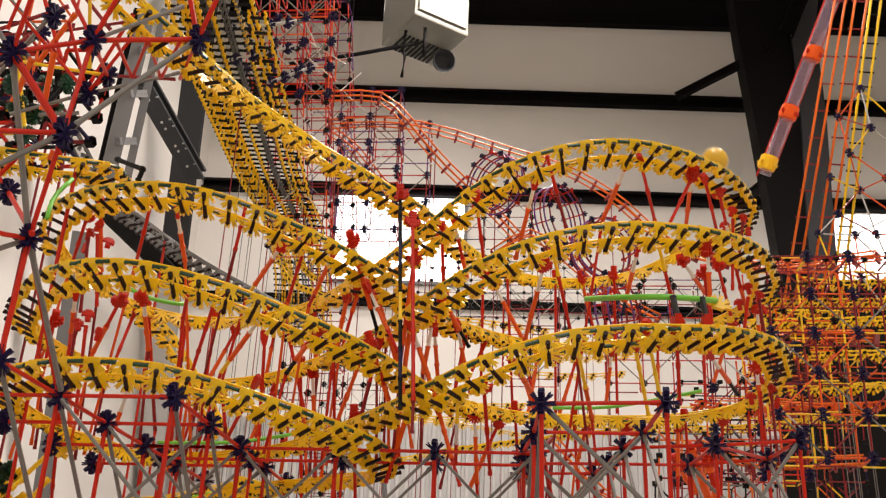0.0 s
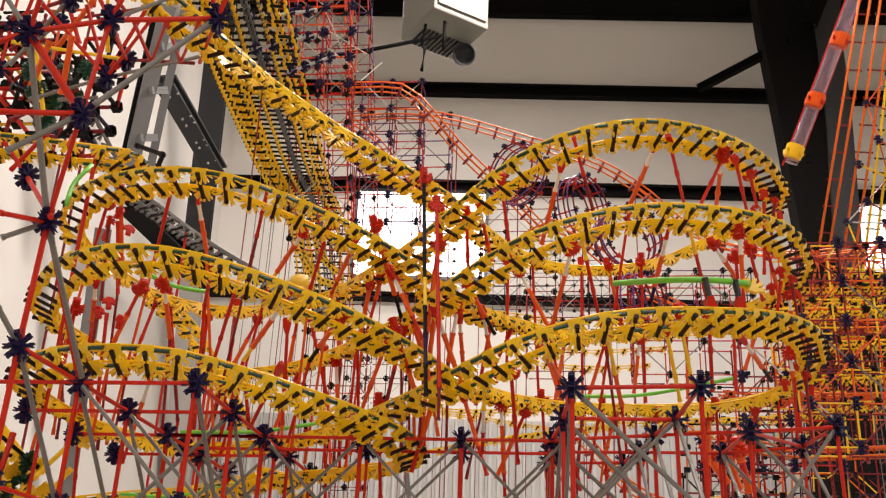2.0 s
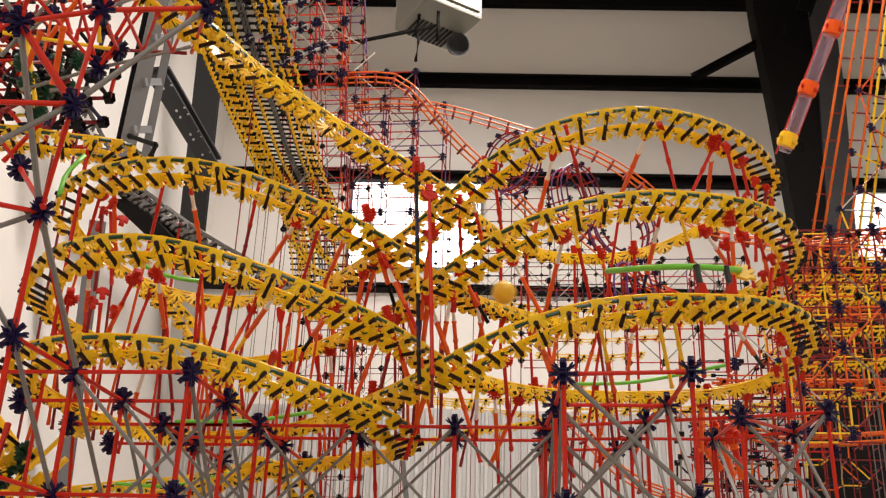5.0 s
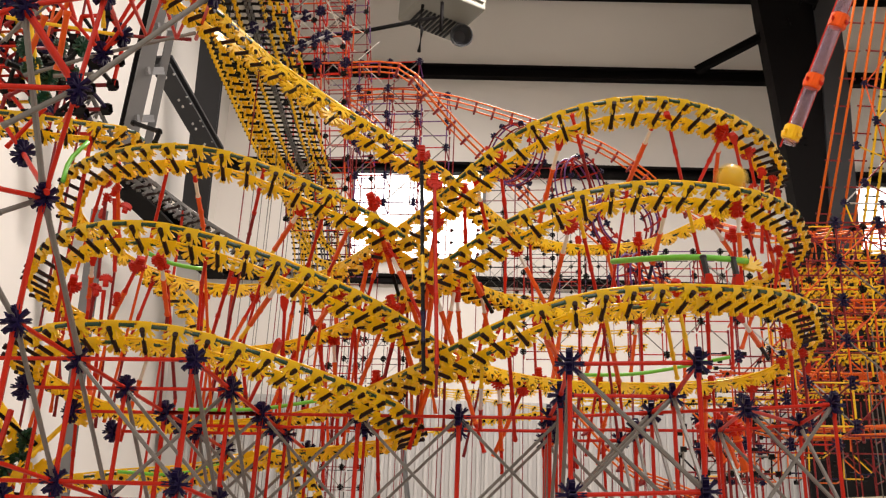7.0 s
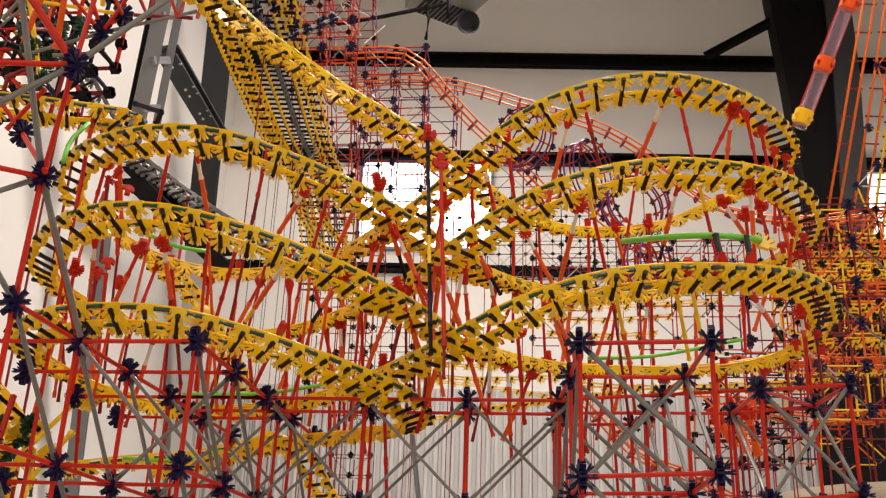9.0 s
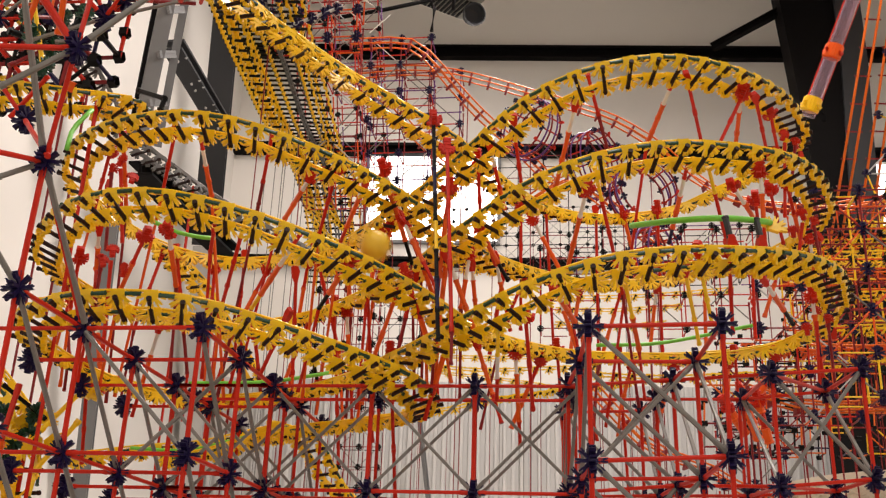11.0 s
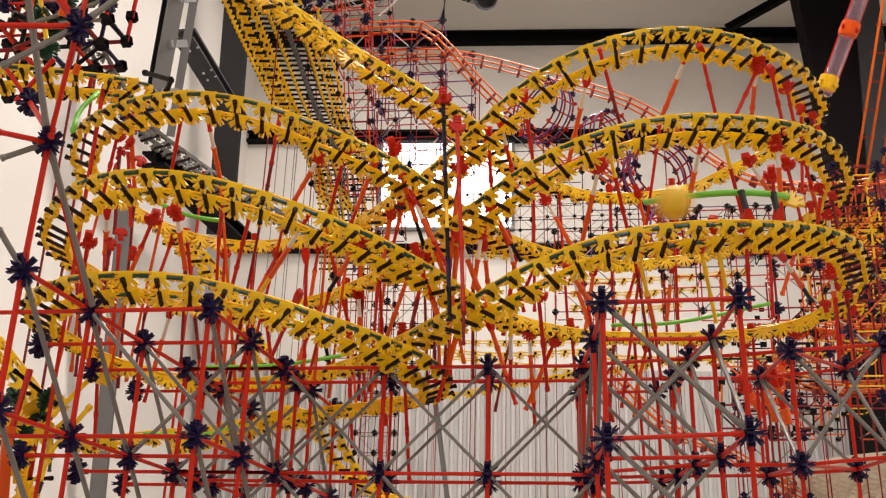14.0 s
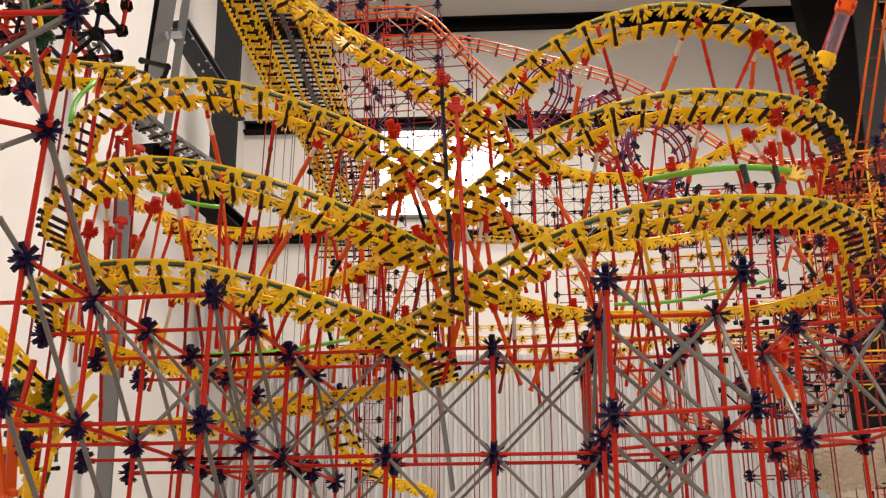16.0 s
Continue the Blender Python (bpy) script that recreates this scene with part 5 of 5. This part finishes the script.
for r, z in ((0.045, 0.0), (0.075, 0.02), (0.088, 0.06), (0.092, 0.10), (0.084, 0.10), (0.078, 0.06), (0.05, 0.03)):
    rings.append([bm.verts.new(spout @ Vector((r * math.cos(math.tau * i / 20), r * math.sin(math.tau * i / 20), z))) for i in range(20)])
for a, b in zip(rings, rings[1:]):
    for i in range(20):
        bm.faces.new((a[i], a[(i + 1) % 20], b[(i + 1) % 20], b[i]))
bm.faces.new(rings[-1])
part("outlet_rim", bm, MIDSTEEL, heater, "grey flared round outlet")

column = thing("frame_column", (2.786, 9.2, 5.61), "dark painted tapered steel frame column", "column", kind="structure")
CL = [Vector((2.352, 9, 9.598)), Vector((2.407, 9, 8.151)), Vector((2.494, 9, 7.051)), Vector((2.593, 9, 5.529)), Vector((2.681, 9, 4.01))]
CR = [Vector((3.27, 9, 9.559)), Vector((2.996, 9, 8.134)), Vector((2.991, 9, 7.043)), Vector((2.908, 9, 5.529)), Vector((2.837, 9, 4.012))]
CL.append(Vector((CL[-1].x + 0.3, 9.0, 0.0)))
CR.append(Vector((CR[-1].x + 0.12, 9.0, 0.0)))
bm = bmesh.new()
rows_v = []
for a, b in zip(CL, CR):
    rows_v.append([bm.verts.new(v) for v in (a, b, b + Vector((0, 0.3, 0)), a + Vector((0, 0.3, 0)))])
for a, b in zip(rows_v, rows_v[1:]):
    for i in range(4):
        bm.faces.new((a[i], b[i], b[(i + 1) % 4], a[(i + 1) % 4]))
bm.faces.new(rows_v[0])
bm.faces.new(rows_v[-1][::-1])
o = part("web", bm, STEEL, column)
o.matrix_basis = column.matrix_basis.inverted()
strut("flange_brace", (1.79, 9.6, 7.69), (2.72, 9, 7.90), 0.07, 0.07, STEEL, column)
# flange strip: its lighter grey than the web paints in the light it catches
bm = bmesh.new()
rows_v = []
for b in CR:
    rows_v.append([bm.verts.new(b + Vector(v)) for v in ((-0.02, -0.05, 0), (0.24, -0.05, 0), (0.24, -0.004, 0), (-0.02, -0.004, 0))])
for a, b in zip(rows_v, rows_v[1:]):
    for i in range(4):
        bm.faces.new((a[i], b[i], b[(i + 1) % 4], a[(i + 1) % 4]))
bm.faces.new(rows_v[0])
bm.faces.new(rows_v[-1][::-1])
o = part("flange", bm, MIDSTEEL, column, "column flange, its lit side painted in lighter grey")
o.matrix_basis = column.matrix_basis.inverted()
strut("flange_brace", (2.54, 9.6, 6.436), (2.766, 9, 6.431), 0.08, 0.08, STEEL, column)
strut("eave_strut", (2.875, 8.8, 7.992), (3.274, 8.8, 8.9), 0.16, 0.16, STEEL, column)

# dark sheet added where the low right of the hall lies in shade
panel_lo, panel_hi = Vector((2.295, 8.4, 2.928)), Vector((2.512, 8.4, 4.935))
tagged(part("partition", box_bm((panel_lo.x, 8.4, 0.0), (panel_lo.x + 2.2, 8.46, panel_hi.z)), STEEL), "dark sheet added for the shaded low side of the hall", "partition", kind="structure")
w_lo, w_hi = Vector((3.398, 9.9, 5.593)), Vector((4.34, 9.9, 6.309))
win_b = thing("window_2", (w_lo.x, 9.9, w_lo.z), "bright daylit window in the end wall", "window", kind="structure")
part("pane", box_bm((0, 0, 0), (w_hi.x - w_lo.x, 0.02, w_hi.z - w_lo.z)), WINDOW, win_b)
# corner column, window post, brace with bolts on the side wall
def fitting(name, p, q, w, d, mat, label):
    t = thing(name, p, label, "steelwork", kind="structure")
    return t, strut("steel_section", p, q, w, d, mat, t)


fitting("corner_column", (-3.37, 8.275, 4.841), (-3.035, 7.189, 7.832), 0.24, 0.2, MIDSTEEL, "dark grey painted steel corner column")
fitting("corner_column_foot", (-3.579, 9.183, 2.367), (-3.37, 8.277, 4.836), 0.2, 0.2, LINER, "grey steel corner column foot")
brace, brace_steel = fitting("knee_brace", (-2.746, 6.947, 5.314), (-2.794, 5.775, 5.479), 0.16, 0.08, MIDSTEEL, "dark steel knee brace with bolts")
for f in (0.12, 0.30, 0.36, 0.55, 0.62, 0.85):
    for s in (-0.03, 0.03):
        c = Vector((-2.711, 6.861, 5.268)).lerp(Vector((-2.754, 5.693, 5.425)), f) + Vector((s, 0, s * 0.5))
        bm = bmesh.new()
        bmesh.ops.create_uvsphere(bm, u_segments=8, v_segments=5, radius=0.011, matrix=Matrix.Translation(c))
        part("bolt", bm, SILVER, brace_steel)
post = thing("window_post", (-2.761, 5.369, 4.406), "grey steel window post with cross bars", "steelwork", kind="structure")
strut("post_face", (-2.738, 5.371, 4.407), (-2.449, 4.923, 5.503), 0.10, 0.06, GREYSTEEL, post)
strut("post_face", (-2.685, 5.554, 4.501), (-2.41, 5.091, 5.63), 0.05, 0.06, GREYSTEEL, post)
# dark strut that stands in for the shadow beside the post
strut("post_shadow", (-2.925, 5.623, 4.538), (-2.635, 5.155, 5.684), 0.06, 0.06, STEEL, post)
for f in (0.25, 0.52, 0.77):
    a, b = Vector((-2.701, 5.329, 4.386)).lerp(Vector((-2.415, 4.885, 5.474)), f), Vector((-2.664, 5.511, 4.479)).lerp(Vector((-2.392, 5.052, 5.599)), f)
    strut("cross_bar", a, b, 0.022, 0.03, GREYSTEEL, post)
fitting("lower_brace", (-2.894, 7.713, 4.525), (-2.984, 5.945, 4.54), 0.2, 0.1, STEEL, "dark steel lower brace on the side wall")
fitting("side_post", (-3.281, 6.418, 2.087), (-2.996, 5.661, 4.192), 0.10, 0.1, GREYSTEEL, "grey steel post on the side wall")
fitting("far_post", (-1.252, 9.6, 2.447), (-1.357, 9.192, 3.483), 0.03, 0.04, GREYSTEEL, "thin grey post before the ribbed liner")

# ---- the ball ----
bm = bmesh.new()
bmesh.ops.create_uvsphere(bm, u_segments=32, v_segments=20, radius=0.0225)
for f in bm.faces:
    f.smooth = True
ball = tagged(part("ball", bm, PALE_YELLOW), "plain yellow plastic ball rolling on the track", "ball")


def motions():
    way = []
    for pts in (RUN_A, RUN_B, RUN_C, RUN_D, RUN_E, RUN_G):
        way += frames_of(pts, 0.01, 20)
    run = [0.0]
    for a, b in zip(way, way[1:]):
        run.append(run[-1] + (b[0] - a[0]).length)
    times = [0, 0.2, 0.4, 0.6, 0.8, 1.0, 1.2, 1.4, 2.4, 3.2, 3.6, 3.8, 4.0, 4.2, 4.3, 4.4, 4.6, 5.0, 5.1, 7.3, 7.5, 7.6, 7.7, 7.8, 7.9, 8.1, 8.5, 8.7, 10.8, 11.0, 13.4, 13.6, 14.0, 14.2, 14.4, 14.6, 14.7, 14.9, 15.3, 15.5, 15.7, 16.0]
    places = [0.16, 0.29, 0.411, 0.531, 0.633, 0.71, 0.80, 0.902, 1.353, 1.70, 1.884, 1.984, 2.104, 2.22, 2.284, 2.345, 2.465, 2.725, 2.80, 4.036, 4.146, 4.22, 4.276, 4.336, 4.386, 4.486, 4.686, 4.786, 5.866, 5.95, 7.158, 7.262, 7.556, 7.672, 7.785, 7.872, 7.93, 8.03, 8.20, 8.29, 8.40, 8.54]
    # the ball rides higher through the near lobes than through the far bends
    lift_t = [0, 1.3, 1.6, 3.0, 3.4, 4.4, 4.8, 6.8, 7.1, 7.9, 8.2, 9.9, 10.3, 11.0, 11.3, 13.0, 13.3, 14.4, 14.7, 15.4, 15.7, 16.0]
    lift = [0.045, 0.045, 0.031, 0.031, 0.043, 0.046, 0.033, 0.033, 0.043, 0.043, 0.031, 0.031, 0.045, 0.046, 0.031, 0.031, 0.044, 0.044, 0.031, 0.030, 0.035, 0.035]
    rows = []
    for n in range(161):
        t = n / 10
        d = float(np.interp(t, times, places))
        i = min(range(len(run)), key=lambda k: abs(run[k] - d))
        p, tan, s, u = way[i]
        c = p + u * float(np.interp(t, lift_t, lift))
        rows.append((t, pose(c.x, c.y, c.z, 0, 0, 0)))
    walk(ball, rows)


motions()
